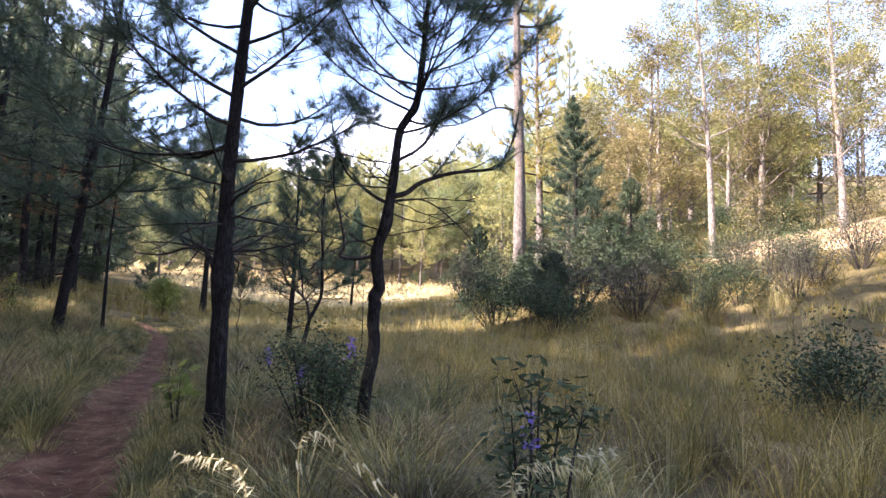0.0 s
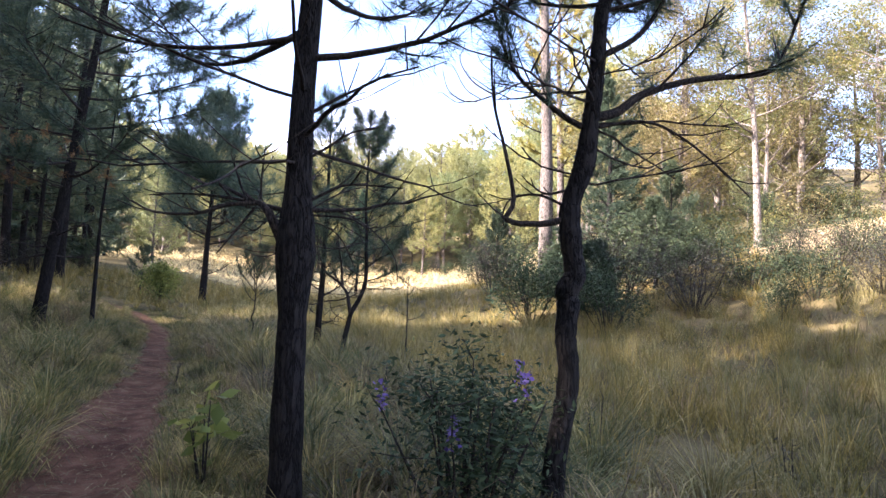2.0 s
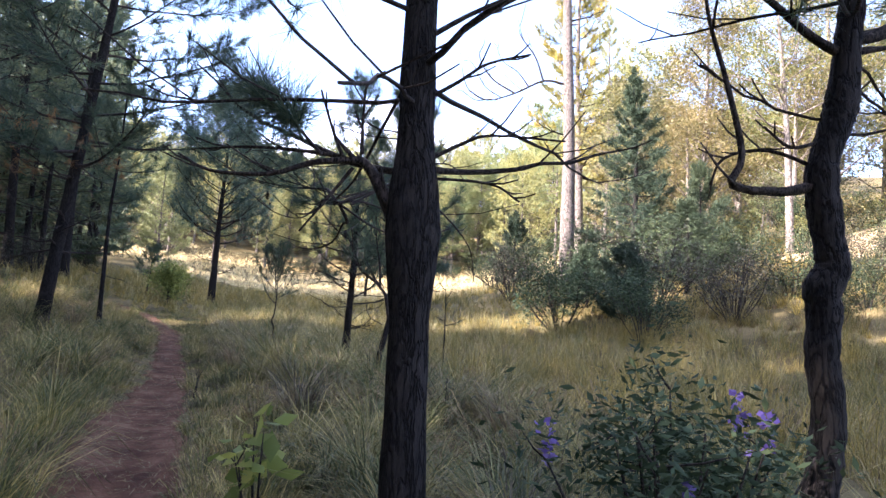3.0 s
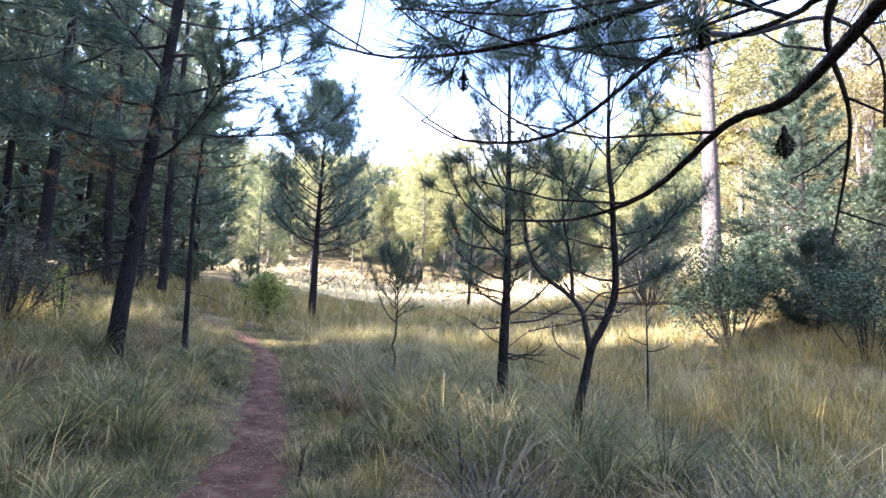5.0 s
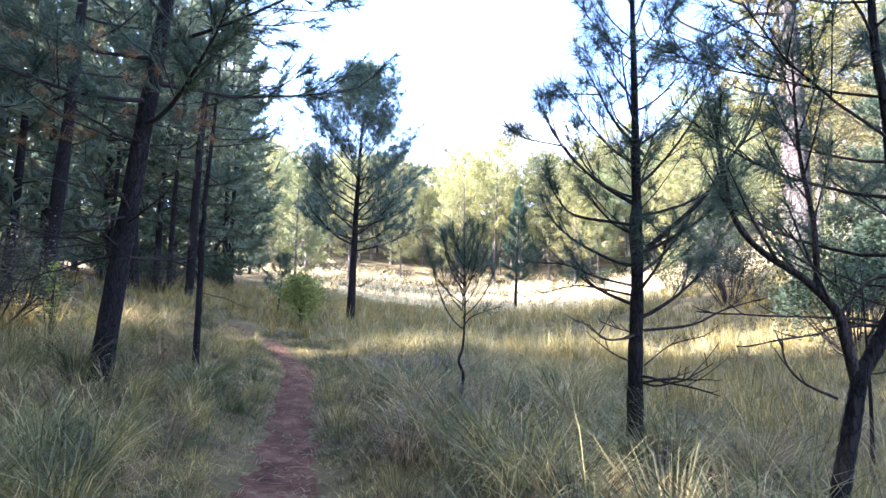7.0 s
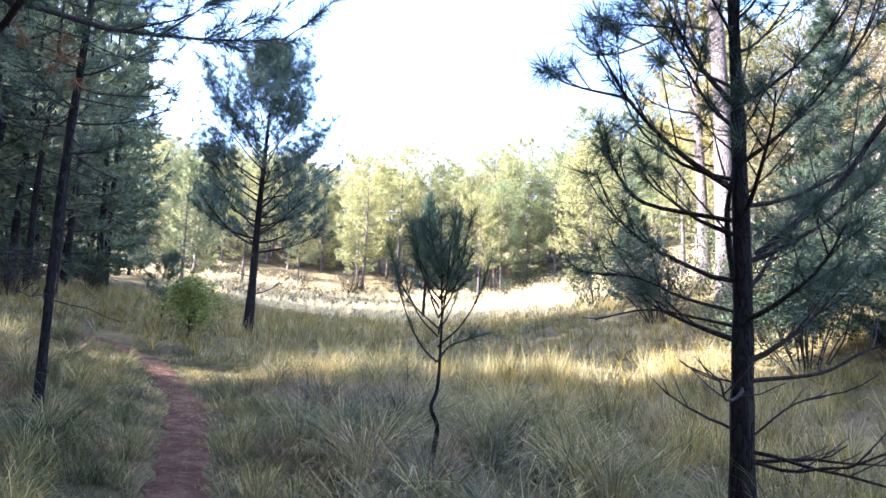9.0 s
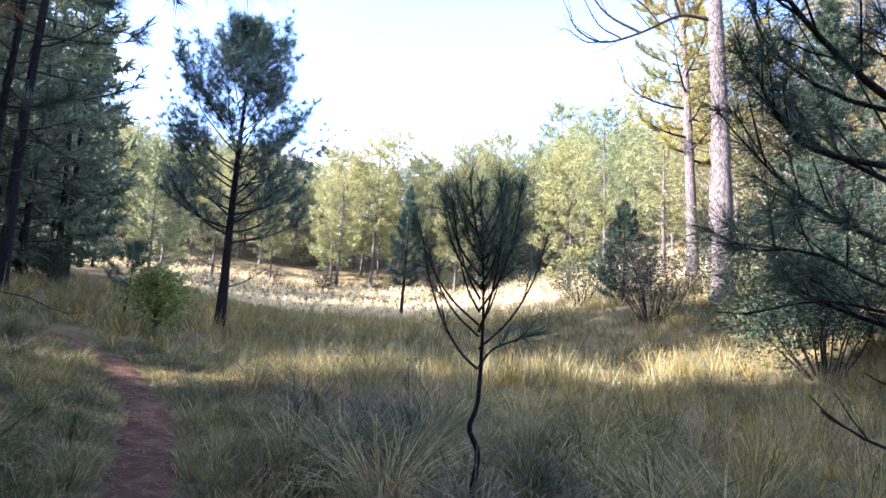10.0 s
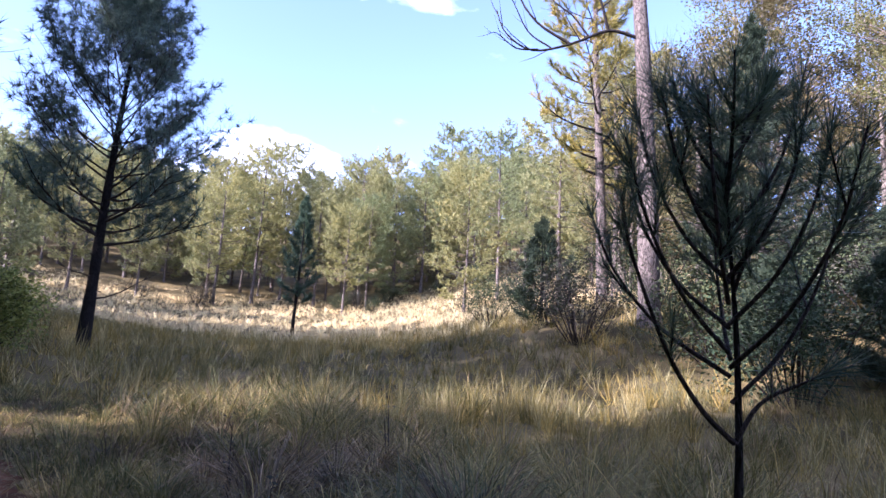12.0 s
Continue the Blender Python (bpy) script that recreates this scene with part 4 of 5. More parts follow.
placed = [(-9.76, 14.65), (-9.5, 16.1), (-16.5, 20.2), (-13.2, 10.5), (-21.5, 18.5), (-24.5, 25.5), (-12.3, 28.4), (-14.1, 26.5)]
# The last two passes add unseen pines behind the walker to shade the foreground.
for goal, south, north, west, apart in ((8 + 70, 4, 48, -30, 2.4), (8 + 96, 4, 62, -48, 2.4), (8 + 132, -26, 4, -38, 2.4), (8 + 146, -12, 3, -24, 1.7)):
    tries = 0
    while len(placed) < goal and tries < 9000:
        tries += 1
        x, y = picker.uniform(west, 6 if south < 0 else -11), picker.uniform(south, north)
        edge = -11.0 - 0.42 * max(y - 13, 0) - 0.12 * max(y - 22, 0) + 1.1 * max(3 - y, 0)
        if x > edge or min(math.hypot(x - a, y - b) for a, b in placed) < apart or float(from_trail(x, y)) < 2.6 or glade(x, y):
            continue
        placed.append((x, y))
        s = picker.uniform(0.98, 1.3) if y < 12 else picker.uniform(0.78, 1.12)
        rim = x > edge - 4 and 4 < y < 34
        src = wood_pines[picker.randrange(2)] if rim else deep_pines[picker.randrange(2)]
        c = copy_thing(src, pose(x, y, ground_at(x, y) - 0.12, 0, 0, picker.uniform(0, 360)) @ Matrix.Scale(s, 4))
        c.scale = (s, s, s)

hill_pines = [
    pine(-6.0, 88.0, [(0, 0, 0), (0.2, 0, 7), (0.1, 0.1, 16)], 0.22, 61, "sunlit pine of the far wooded hill", branches=74, crown_from=0.24, reach=3.9, top_reach=1.5, rise=(0.0, 0.35), needle=(10, 0.33, 0.090), pom=0.3, shape=([0, 0.15, 0.45, 0.75, 0.92, 1], [0.65, 0.95, 1.0, 0.95, 0.8, 0.6]), twigs=8, lite=True, bunches=3, leaf=NEEDLE_SUNLIT, wood=TALL_BARK, fullness=1.0, sides=5, spread=1.7),
    pine(4.0, 90.0, [(0, 0, 0), (-0.2, 0, 7), (0.0, 0.1, 14)], 0.20, 62, "sunlit pine of the far wooded hill", branches=74, crown_from=0.10, reach=3.9, top_reach=1.2, rise=(0.0, 0.35), needle=(10, 0.33, 0.090), pom=0.3, shape=([0, 0.15, 0.45, 0.75, 0.92, 1], [0.65, 0.95, 1.0, 0.95, 0.8, 0.6]), twigs=8, lite=True, bunches=3, leaf=NEEDLE_SUNLIT, wood=TALL_BARK, fullness=0.9, sides=5, spread=1.7),
    pine(-16.0, 92.0, [(0, 0, 0), (0.2, 0, 8), (0.3, 0.1, 18)], 0.24, 63, "sunlit pine of the far wooded hill", branches=74, crown_from=0.36, reach=4.2, top_reach=1.6, rise=(0.0, 0.35), needle=(10, 0.33, 0.090), pom=0.3, shape=([0, 0.15, 0.45, 0.75, 0.92, 1], [0.65, 0.95, 1.0, 0.95, 0.8, 0.6]), twigs=8, lite=True, bunches=3, leaf=NEEDLE_SUNLIT, wood=TALL_BARK, fullness=1.05, sides=5, spread=1.7),
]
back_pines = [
    pine(-2.0, 112.0, [(0, 0, 0), (0.2, 0, 8), (0.1, 0.1, 18)], 0.24, 64, "pine high on the far wooded hill", branches=64, crown_from=0.35, reach=4.0, top_reach=1.9, rise=(0.0, 0.35), needle=(9, 0.44, 0.13), pom=0.3, shape=([0, 0.15, 0.45, 0.75, 0.92, 1], [0.65, 0.95, 1.0, 0.95, 0.8, 0.6]), twigs=7, lite=True, bunches=3, leaf=NEEDLE_SUNLIT, wood=TALL_BARK, fullness=1.0, sides=5, spread=1.7),
    pine(9.0, 115.0, [(0, 0, 0), (-0.2, 0, 8), (0.1, 0.1, 21)], 0.24, 65, "pine high on the far wooded hill", branches=64, crown_from=0.42, reach=4.2, top_reach=1.8, rise=(0.0, 0.35), needle=(9, 0.44, 0.13), pom=0.3, shape=([0, 0.15, 0.45, 0.75, 0.92, 1], [0.65, 0.95, 1.0, 0.95, 0.8, 0.6]), twigs=7, lite=True, bunches=3, leaf=NEEDLE_SUNLIT, wood=TALL_BARK, fullness=1.0, sides=5, spread=1.7),
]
for t in hill_pines + back_pines:
    tagged(t, group="pines of the far hill")
far_spots = [(-6, 88), (4, 90), (-16, 92), (-2, 112), (9, 115)]
for goal, near_y, deep, spacing, kinds in ((5 + 96, 78, 24, 2.6, hill_pines), (5 + 96 + 100, 96, 42, 2.9, back_pines)):
    tries = 0
    while len(far_spots) < goal and tries < 8000:
        tries += 1
        y = near_y + deep * picker.random() ** 1.2
        x = picker.uniform(-0.66 * y - 4, 0.5 * y)
        near_edge = 82 + 5 * math.sin(x * 0.13) - 0.32 * max(x - 4, 0) - 0.35 * max(-x - 22, 0)
        if y < near_edge or min(math.hypot(x - a, y - b) for a, b in far_spots) < spacing:
            continue
        far_spots.append((x, y))
        s = picker.uniform(0.62, 0.92) if near_y < 90 else picker.uniform(0.56, 0.80)
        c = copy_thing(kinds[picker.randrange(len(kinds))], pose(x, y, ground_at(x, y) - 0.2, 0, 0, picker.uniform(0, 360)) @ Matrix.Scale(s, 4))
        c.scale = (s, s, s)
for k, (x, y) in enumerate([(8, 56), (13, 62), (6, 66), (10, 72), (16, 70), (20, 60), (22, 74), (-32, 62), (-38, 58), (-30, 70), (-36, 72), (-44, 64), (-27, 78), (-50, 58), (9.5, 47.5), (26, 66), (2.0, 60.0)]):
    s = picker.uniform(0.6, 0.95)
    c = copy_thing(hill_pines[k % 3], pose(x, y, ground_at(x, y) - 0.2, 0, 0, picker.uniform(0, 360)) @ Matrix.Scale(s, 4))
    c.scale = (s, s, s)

tagged(pine(4.1, 28.0, [(0, 0, 0), (0.05, 0, 4.5), (-0.1, 0, 8.4)], 0.16, 119, "tall shaded cone-shaped conifer beside the old pine", branches=86, crown_from=0.05, reach=2.1, top_reach=0.25, rise=(-0.1, 0.7), bend=0.35, shape=([0, 0.12, 0.5, 1], [0.9, 1.0, 0.66, 0.12]),
            needle=(14, 0.20, 0.020), twigs=9, bunches=4, lite=True, sides=8, leaf=NEEDLE_SHADED, spread=1.3), group="young conifers")
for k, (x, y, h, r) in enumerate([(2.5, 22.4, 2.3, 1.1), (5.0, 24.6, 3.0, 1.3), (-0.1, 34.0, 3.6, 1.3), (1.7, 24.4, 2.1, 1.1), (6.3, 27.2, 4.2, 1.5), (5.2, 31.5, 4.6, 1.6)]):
    tagged(pine(x, y, [(0, 0, 0), (0.05, 0, h * 0.5), (0.0, 0, h)], 0.08, 110 + k, "shaded bushy young conifer at the foot of the bank", branches=40, crown_from=0.06, reach=r, top_reach=0.3, rise=(0.0, 0.8),
                needle=(12, 0.20, 0.019), twigs=8, bunches=4, lite=True, sides=6, leaf=NEEDLE_SHADED, spread=1.3), group="young conifers")

# ---- shrubs ----
brush = [bush(2.3, 19.6, 1.9, 2.3, 71, "dense dark green shrub at the foot of the bank", LEAF_DARK, stems=17, count=5200, size=0.07),
         bush(4.9, 20.6, 2.0, 2.6, 72, "greyish leafless brush at the foot of the bank", LEAF_GREY, stems=24, count=3000, size=0.065),
         bush(6.9, 21.6, 1.8, 2.6, 73, "dense dark green shrub at the foot of the bank", LEAF_DARK, stems=17, count=5200, size=0.07)]
for t in brush:
    tagged(t, group="shrubs below the bank")
for k, (x, y, s) in enumerate([(0.6, 22.5, 1.2), (3.4, 22.8, 1.35), (1.2, 25.5, 1.3), (5.6, 24.2, 1.1), (8.6, 22.6, 0.9), (10.6, 22.4, 1.0), (9.5, 24.8, 0.8), (13.0, 22.8, 0.9), (7.4, 26.0, 0.9), (4.2, 27.0, 1.4), (-0.4, 29.5, 1.2), (2.9, 31.8, 1.4), (15.6, 23.6, 0.9), (11.8, 20.6, 0.8),
                               (0.2, 34.0, 1.2), (-0.8, 38.5, 1.1), (1.5, 41.5, 1.3), (14.6, 31.6, 1.0), (18.5, 25.0, 0.9), (8.8, 18.6, 0.7), (17.0, 20.5, 0.9), (7.6, 19.4, 0.75), (10.0, 19.8, 0.8), (12.6, 18.4, 0.8), (14.4, 20.2, 0.9), (9.2, 21.4, 0.85), (11.6, 24.0, 0.7), (6.2, 18.2, 0.6), (13.6, 16.6, 0.8), (16.4, 18.0, 0.9), (11.0, 16.8, 0.6), (6.4, 28.6, 1.1), (8.3, 30.2, 1.2), (11.6, 31.0, 1.1)]):
    c = copy_thing(brush[k % 3], pose(x, y, ground_at(x, y) - 0.05, 0, 0, picker.uniform(0, 360)) @ Matrix.Scale(s, 4))
    c.scale = (s, s, s)
gold = [bush(11.2, 29.4, 1.6, 2.0, 171, "golden dry bush on the sunny bank", LEAF_OLIVE, stems=18, count=1500, size=0.09), bush(17.5, 30.4, 1.8, 2.2, 172, "golden dry bush on the sunny bank", LEAF_DRY, stems=18, count=1500, size=0.09)]
for t in gold:
    tagged(t, group="bushes on the bank")
for k, (x, y, s) in enumerate([(9.2, 30.6, 1.1), (13.4, 31.2, 1.2), (15.8, 31.6, 1.0), (20.2, 30.2, 1.2), (22.4, 28.6, 1.1), (12.4, 32.6, 1.3), (18.8, 32.2, 1.3), (21.8, 33.0, 1.4), (7.8, 29.2, 1.0), (25.4, 30.6, 1.4), (16.0, 34.6, 1.3), (19.6, 27.6, 0.7), (11.0, 34.6, 1.2)]):
    c = copy_thing(gold[k % 2], pose(x, y, ground_at(x, y) - 0.05, 0, 0, picker.uniform(0, 360)) @ Matrix.Scale(s, 4))
    c.scale = (s, s, s)
# Brush added to darken the sunlit ground below the hill's pines.
for k in range(22):
    x, y = picker.uniform(-52, 20), 0
    y = 80 + 5 * math.sin(x * 0.13) - 0.32 * max(x - 4, 0) - 0.35 * max(-x - 22, 0) + picker.uniform(-1, 7)
    s = picker.uniform(0.8, 1.7)
    c = copy_thing(brush[k % 3], pose(x, y, ground_at(x, y) - 0.05, 0, 0, picker.uniform(0, 360)) @ Matrix.Scale(s, 4))
    c.scale = (s, s, s)
tries = 0
under = []
while len(under) < 26 and tries < 2000:
    tries += 1
    y = picker.uniform(8, 42)
    x = picker.uniform(-34, -11.6 - 0.42 * max(y - 13, 0))
    if float(from_trail(x, y)) < 2.2 or any(math.hypot(x - a, y - b) < 2.4 for a, b in under) or any(math.hypot(x - a, y - b) < 0.9 for a, b in placed):
        continue
    under.append((x, y))
    s = picker.uniform(0.6, 1.15)
    c = copy_thing(brush[picker.randrange(3)], pose(x, y, ground_at(x, y) - 0.05, 0, 0, picker.uniform(0, 360)) @ Matrix.Scale(s, 4))
    c.scale = (s, s, s)
    tagged(c, "dark green undergrowth shrub in the shady wood", group="undergrowth of the wood")
tagged(broadleaf(-12.1, 24.1, [(0, 0, 0), (0.05, 0, 0.4), (0.0, 0.05, 0.8), (0.05, 0, 1.3)], 0.04, 74, "small round yellow-green bush beside the trail", LEAF_FRESH, reach=0.62, limbs=30, crown_from=0.16, count=6000, size=0.07, wood=TWIG, name="bush", sink=0.06, cloud=0.34), "small round yellow-green bush beside the trail", "bush")
bush(0.19, 3.2, 1.2, 0.5, 75, "violet-flowered lupine among the grass", LEAF_DARK, stems=8, count=520, size=0.062, name="lupine_bush", category="lupine", flowers=PETAL, flower_label="violet flower spikes", ratio=0.35)
bush(-1.34, 5.62, 1.08, 0.9, 76, "violet-flowered lupine bush by the crooked pine", LEAF_DARK, stems=18, count=4200, size=0.045, name="lupine_bush", category="lupine", flowers=PETAL, flower_label="violet flower spikes", ratio=0.35)
bush(4.0, 8.0, 1.0, 1.7, 77, "leafy dark green shrub in the meadow", LEAF_DARK, stems=30, count=4200, size=0.055)
bush(-3.04, 6.78, 0.72, 0.35, 78, "broad-leaved green weed beside the trail", LEAF_FRESH, stems=4, count=46, size=0.13, name="weed", category="weed", ratio=0.6)
bush(-11.95, 16.05, 1.15, 0.4, 79, "tall yellow-flowered weed at the forest edge", LEAF_FRESH, stems=6, count=260, size=0.07, name="weed", category="weed", flowers=PETAL_YELLOW, flower_label="yellow flower spikes")
bush(-12.4, 14.2, 1.2, 0.7, 80, "tall yellow-flowered weed at the forest edge", LEAF_FRESH, stems=7, count=320, size=0.08, name="weed", category="weed", flowers=PETAL_YELLOW, flower_label="yellow flower spikes")

# ---- grass ----
def scatter(rng, n, lo, hi, off_trail, open_share=0.35):
    """Feet of tufts: crowded in some places, thin in others, none on the trail."""
    x, y = rng.uniform(lo[0], hi[0], n), rng.uniform(lo[1], hi[1], n)
    crowd = np.sin(2.3 * x + 1.1 * np.sin(1.7 * y)) * np.sin(2.1 * y + 1.3 * np.sin(1.9 * x + 2))
    keep = (from_trail(x, y) > off_trail * rng.uniform(0.75, 1.3, n)) & (rng.random(n) < open_share + (1 - open_share) * (crowd > -0.1))
    x, y = x[keep], y[keep]
    return x, y, 0.78 + 0.3 * np.sin(1.1 * x + 0.7 * np.sin(0.9 * y)) * np.sin(1.3 * y + x * 0.4) + rng.normal(0, 0.2, len(x))


# the walker's own line, kept free of tall tufts
CAM_Y, CAM_X = [0.4, 3.5, 6.4, 8.1, 10.1, 13.1, 20], [-0.05, -2.0, -3.3, -4.0, -5.1, -6.6, -10]
rng = np.random.default_rng(91)
near, middle, dry, far_grass = Shape(), Shape(), Shape(), Shape()
x, y, t = scatter(rng, 5200, (-14, 0.5), (6.5, 22), 0.36, 0.25)
gap = from_trail(x, y)
t = t * np.where(y > 13, np.clip(gap / 1.3, 0.35, 1), 1)
cam_x = np.interp(y, CAM_Y, CAM_X)
pick = (gap < 3.4) & (np.abs(x - cam_x) > 0.85) & (rng.random(len(x)) < 0.55)
brown = rng.random(len(x)) < 0.26
k = pick & ~brown
blades(near, x[k], y[k], rng, 110, 0.74 * t[k] + 0.06, 0.0056, 1.45, 3, wide=0.20, least=0.4)
withered = Shape()
k = pick & brown
blades(withered, x[k], y[k], rng, 95, 0.70 * t[k] + 0.04, 0.0052, 1.5, 3, wide=0.20, least=0.4)
x2, y2, t2 = scatter(rng, 2600, (-9, 0.5), (2, 19), 0.44, 0.7)
k = (np.abs(x2 - np.interp(y2, CAM_Y, CAM_X)) < 1.0)
blades(near, x2[k], y2[k], rng, 60, 0.34 * t2[k] + 0.04, 0.006, 1.4, wide=0.4, least=0.3)
k = gap >= 3.4
blades(middle, x[k], y[k], rng, 38, 0.60 * t[k] + 0.04, 0.0068, 1.45, wide=0.2)
x, y, t = scatter(rng, 3000, (-12, 3), (9, 24), 0.8, 0.1)
k = from_trail(x, y) > 2.4
blades(dry, x[k], y[k], rng, 26, 0.66 * t[k], 0.005, 1.0)
x, y, t = scatter(rng, 5000, (-22, 21), (12, 46), 0.6, 0.5)
blades(middle, x, y, rng, 14, 0.58 * t, 0.02, 1.1, 1)
x, y, t = scatter(rng, 4200, (-24, 21), (10, 46), 0.6, 0.2)
blades(dry, x, y, rng, 12, 0.62 * t, 0.02, 0.9, 1)
# The sunlit strip: pale blades only past its slanting near edge.
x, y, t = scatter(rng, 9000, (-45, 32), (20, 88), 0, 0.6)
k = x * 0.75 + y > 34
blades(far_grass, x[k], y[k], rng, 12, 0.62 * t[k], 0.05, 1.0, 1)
x, y, t = scatter(rng, 2600, (-34, 2), (-12, 34), 0.6, 0.5)
blades(middle, x, y, rng, 14, 0.42 * t, 0.016, 1.2, 1)
x, y, t = scatter(rng, 3800, (6, 2), (26, 34), 0.6, 0.5)
k = np.hypot((x - 14.8) / 5.0, (y - 27.6) / 2.9) > 0.9
blades(middle, x[k], y[k], rng, 12, 0.52 * t[k], 0.02, 1.1, 1)
x, y, t = scatter(rng, 11000, (-13, 0.8), (6, 20), 0.36, 0.7)
blades(withered, x, y, rng, 12, 0.19 * t + 0.03, 0.006, 1.4, 1, wide=0.5)
x, y, t = scatter(rng, 30000, (-12.5, 1.5), (1.5, 22), 0.27, 0.85)
edge = from_trail(x, y)
k = (edge < 1.9) & (edge > np.interp(y, [0, 6, 9, 11, 12.5, 15, 20], [0.46, 0.48, 0.46, 0.37, 0.27, 0.23, 0.20]))
turf = k & (rng.random(len(x)) < 0.7)
blades(near, x[turf], y[turf], rng, 26, 0.17 * t[turf] + 0.05 * np.clip(edge[turf], 0, 1), 0.0058, 1.5, 2, wide=0.55, least=0.35)
turf = k & ~turf
blades(withered, x[turf], y[turf], rng, 24, 0.16 * t[turf] + 0.04, 0.0056, 1.6, 2, wide=0.55, least=0.35)
x, y, t = scatter(rng, 900, (-11, 3), (7, 22), 1.2, 0.2)
blades(withered, x, y, rng, 40, 0.55 * t, 0.006, 1.4, wide=0.2)
x, y, t = scatter(rng, 900, (9.8, 24.4), (20, 30.6), 0.6, 0.3)
blades(dry, x, y, rng, 14, 0.5 * t, 0.014, 1.2, 1, wide=0.3)
x, y, t = scatter(rng, 900, (-6, -6), (8, 1.0), 0.6)
blades(near, x, y, rng, 24, 0.46 * t, 0.006, 1.2)
tagged(part("bunchgrass", near, GRASS), "grey-green tufted bunchgrass beside the trail", "grass", kind="stuff")
tagged(part("withered_grass", withered, GRASS_BROWN), "withered brown grass tufts among the green", "grass", kind="stuff")
tagged(part("meadow_grass", middle, GRASS_MEADOW), "green and straw meadow grass", "grass", kind="stuff")
tagged(part("dry_grass", dry, GRASS_DRY), "tall dry ochre grass stalks in the meadow", "grass", kind="stuff")
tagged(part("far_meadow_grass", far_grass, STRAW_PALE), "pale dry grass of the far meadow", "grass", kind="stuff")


def tussock(x, y, tall, seed, label, count=240, mat=GRASS, splay=1.4):
    """A tussock: a shaggy skirt of dead blades under a fountain of living ones."""
    r = np.random.default_rng(seed)
    ob = tagged(new("grass_tussock"), label, "grass tussock", "grass tussocks")
    live, old = Shape(), Shape()
    at = np.array([x]), np.array([y])
    blades(live, *at, r, count, tall, 0.0062, splay, 3, (0, 0), 0.16, 0.45)
    blades(old, *at, r, count // 3, tall * 0.72, 0.006, splay * 1.25, 3, (0, 0), 0.22, 0.6)
    part("foliage", live, mat, ob)
    part("thatch", old, GRASS_BROWN, ob, "withered brown skirt of dead blades")
    return ob


tussock(-6.0, 15.6, 0.80, 1, "large drooping grey-green grass tussock in the meadow", 520, GRASS, 1.5)
tussock(-5.0, 17.2, 0.70, 2, "straw-coloured grass tussock in the meadow", 200, GRASS_DRY)
tussock(-0.2, 4.1, 0.75, 3, "tall green grass tussock with seed heads")
tussock(-1.7, 6.6, 0.70, 4, "drooping grass tussock behind the pines")
tussock(0.2, 6.8, 0.75, 5, "ochre grass tussock beside the crooked pine", 240, GRASS_DRY)
tussock(-4.6, 11.4, 0.60, 6, "grey-green grass tussock beside the trail")
tussock(-6.0, 9.6, 0.55, 7, "grey-green grass tussock beside the trail")
tussock(-4.3, 16.2, 0.72, 8, "straw-coloured grass tussock in the meadow", 220, GRASS_DRY)

clump = random.Random(23)
for k in range(130):
    y = 2.6 + 16.0 * (k + clump.random()) / 130
    cx, cy = np.interp(y, TRAIL_LINE[:, 1], TRAIL_LINE[:, 0]), y
    x = cx + clump.choice((-1, 1, 1)) * clump.uniform(0.85, 3.4)
    if abs(x - np.interp(y, CAM_Y, CAM_X)) < 1.05:
        continue
    mat, words = clump.choice(((GRASS, "drooping grey-green grass tussock by the trail"), (GRASS, "drooping grey-green grass tussock by the trail"), (GRASS_DRY, "pale straw grass tussock by the trail"), (GRASS_BROWN, "withered brown grass tussock by the trail")))
    tussock(x, cy, clump.uniform(0.55, 0.9), 200 + k, words, 250, mat, clump.uniform(1.3, 1.65))

# ---- small things ----
for x, y, z in ((-3.02, 7.55, 2.33), (-3.55, 8.05, 2.46), (-2.86, 7.62, 2.14)):
    pine_cone(pine_a, x, y, z)
dead = Shape()
dr = np.random.default_rng(4)
foot = np.array(pine_l.location)
for x, y, z in ((-9.9, 13.9, 4.3), (-9.2, 14.1, 4.5), (-10.3, 14.2, 4.0), (-8.9, 14.9, 4.2), (-10.1, 13.6, 4.6)):
    c = np.array([x, y, z]) - foot + dr.normal(0, 0.2, (7, 3))
    needles(dead, c, dr.normal(0, 1, (7, 3)) + np.array([0, 0, -0.6]), dr, 40, 0.2, 0.007, 0.9)
part("dead_needles", dead, NEEDLE_DEAD, pine_l, "russet dead needle clusters")
crook = tagged(new("dead_branch"), "bleached crooked dead branch hanging in the wood", "dead branch")
crook.location = (-10.6, 12.6, ground_at(-10.6, 12.6))
bare_wood = Shape()
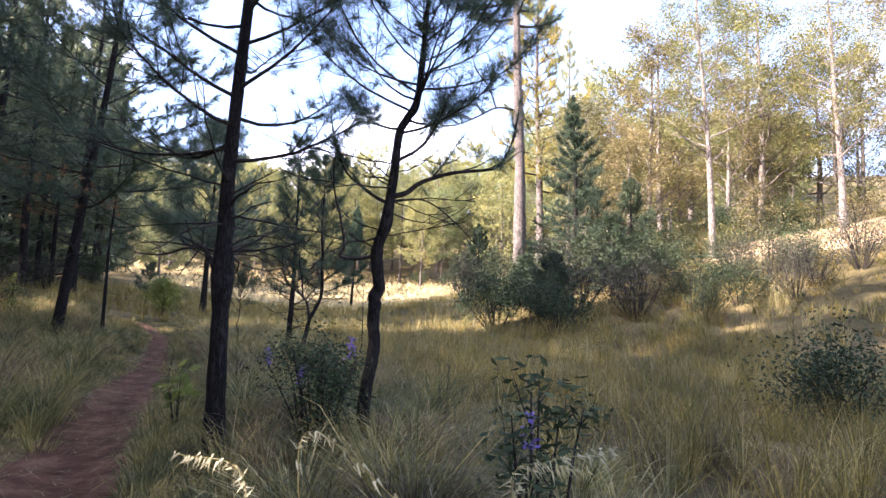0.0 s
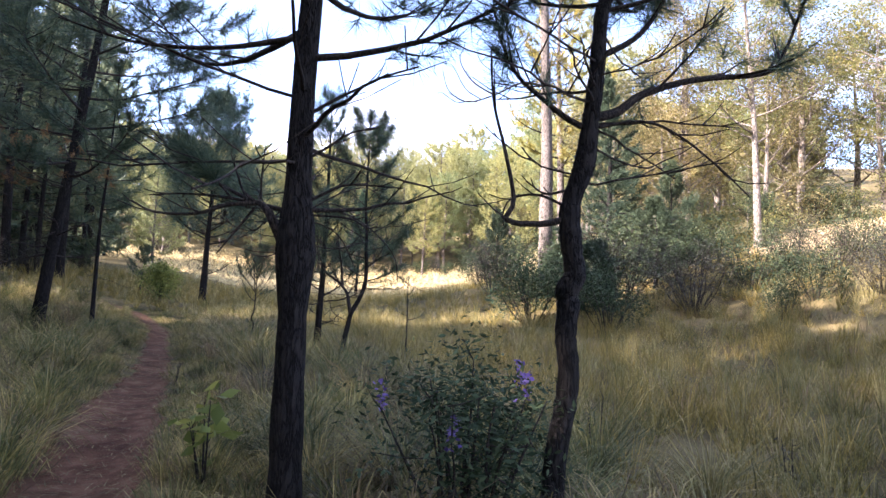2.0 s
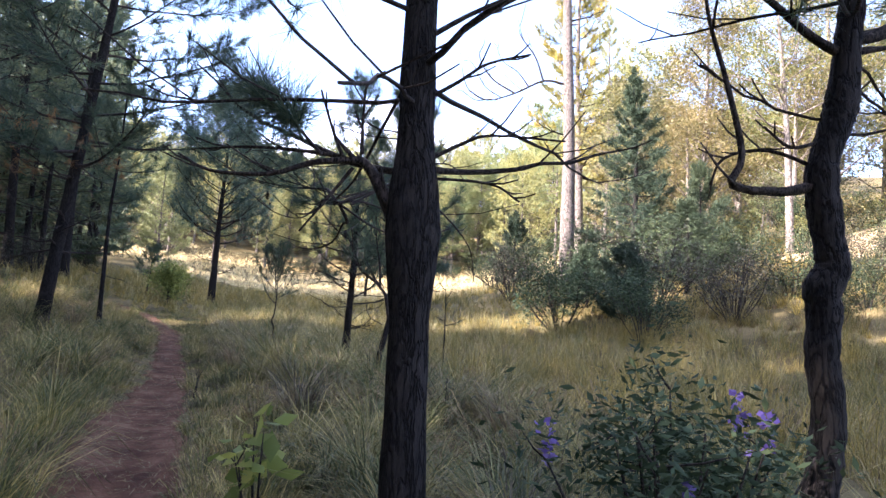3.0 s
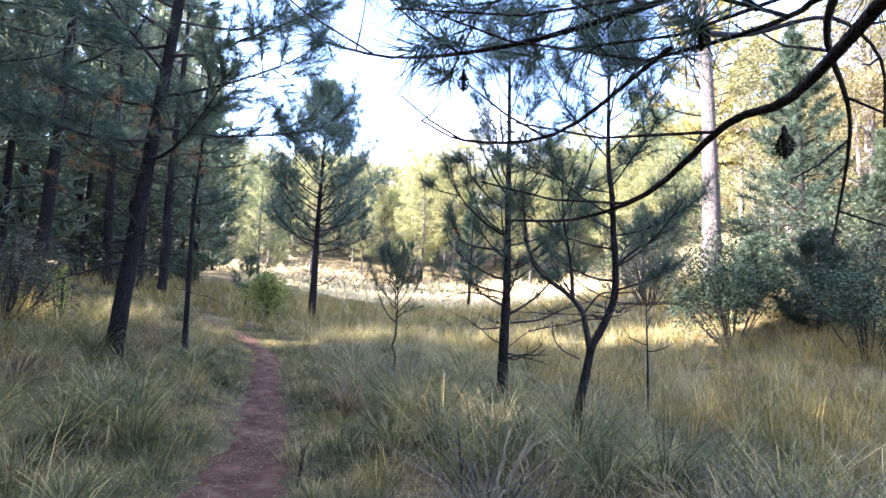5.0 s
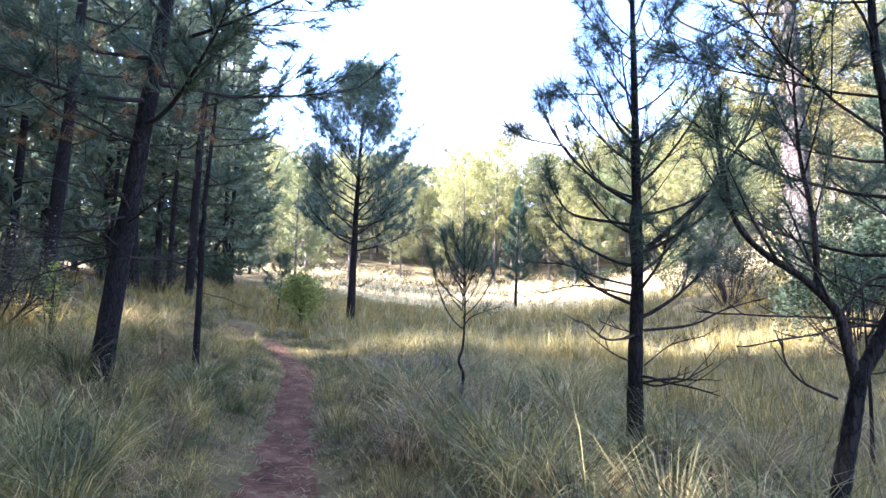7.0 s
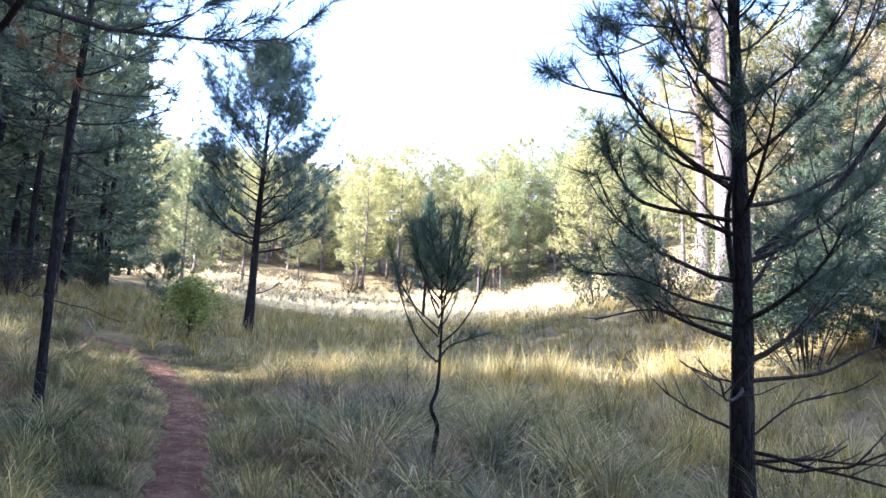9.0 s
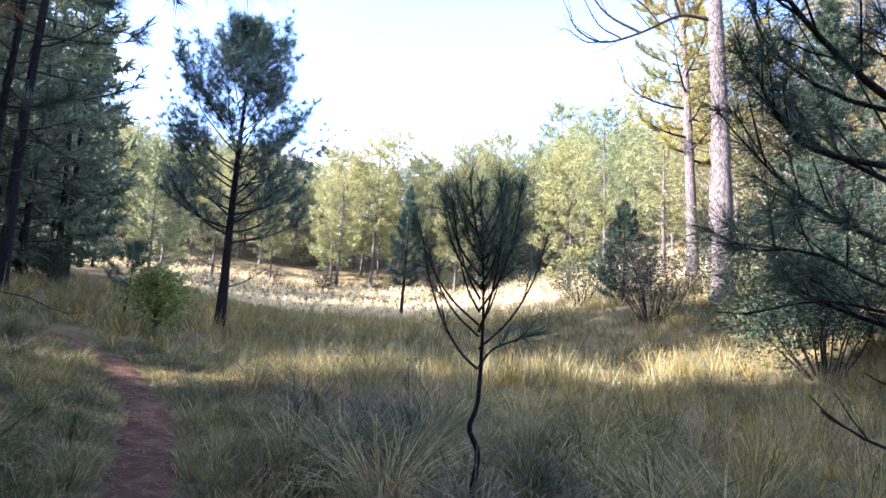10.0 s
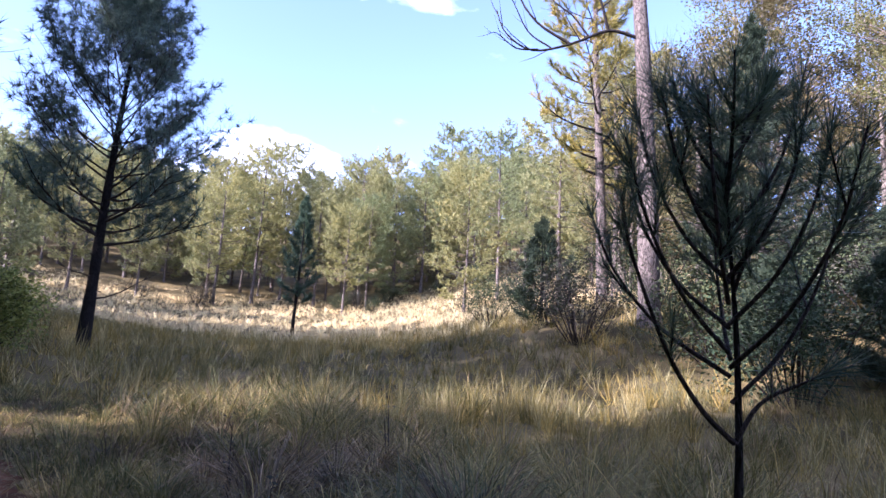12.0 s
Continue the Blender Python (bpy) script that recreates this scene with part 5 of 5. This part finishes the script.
bare_wood.tube(curve_through([(0.5, 0, 3.4), (0.2, 0.1, 3.2), (0.0, 0.1, 2.9), (0.05, 0, 2.5), (-0.1, 0, 2.2), (-0.05, 0, 1.4), (-0.2, 0.1, 0.0)], 5), np.linspace(0.012, 0.03, 31), 6)
bare_wood.tube(curve_through([(0.03, 0, 2.6), (0.3, 0.1, 2.4), (0.35, 0.1, 2.1), (0.5, 0.1, 1.95)], 5), np.linspace(0.014, 0.004, 16), 5)
part("bough", bare_wood, DEAD, crook, smooth=True)
for k, (a, b, c) in enumerate([((-0.62, 2.05, 0.12), (-0.72, 2.25, 1.08), (-0.98, 2.4, 1.10)), ((-0.50, 2.1, 0.12), (-0.55, 2.3, 1.20), (-0.20, 2.3, 0.95)), ((0.02, 2.3, 0.12), (0.08, 2.4, 1.08), (0.36, 2.5, 1.15)),
                                ((0.12, 2.2, 0.12), (0.05, 2.35, 1.10), (0.26, 2.4, 1.10)), ((-0.70, 2.0, 0.12), (-0.62, 2.15, 0.98), (-0.5, 2.2, 1.02)), ((0.5, 2.4, 0.12), (0.6, 2.5, 1.0), (0.75, 2.6, 0.9))]):
    h0 = ground_at(a[0], a[1])
    mid = (np.array(a) + np.array(b)) / 2 + np.array([0, 0, 0.18])
    grass_stalk([(a[0], a[1], h0 - 0.02), tuple(mid), b, c], 130 + k, "arching dry grass stalk with a pale seed head")
for k, (x, y, h) in enumerate([(-5.2, 10.9, 0.55), (-3.9, 10.6, 0.6), (-2.2, 9.2, 0.7), (-1.2, 9.6, 0.65), (-0.4, 7.4, 0.8), (0.9, 7.2, 0.75), (-6.9, 16.2, 0.7), (-5.7, 16.6, 0.75), (-4.9, 15.9, 0.7), (-7.3, 17.6, 0.65), (-6.2, 18.3, 0.8), (-3.6, 9.9, 0.5)]):
    weed = bush(x, y, h, 0.16, 150 + k, "dry dark weed stalk in the meadow grass", LEAF_GREY, stems=2, count=26, size=0.035, name="dry_weed", category="weed")
    tagged(weed, group="dry weed stalks")
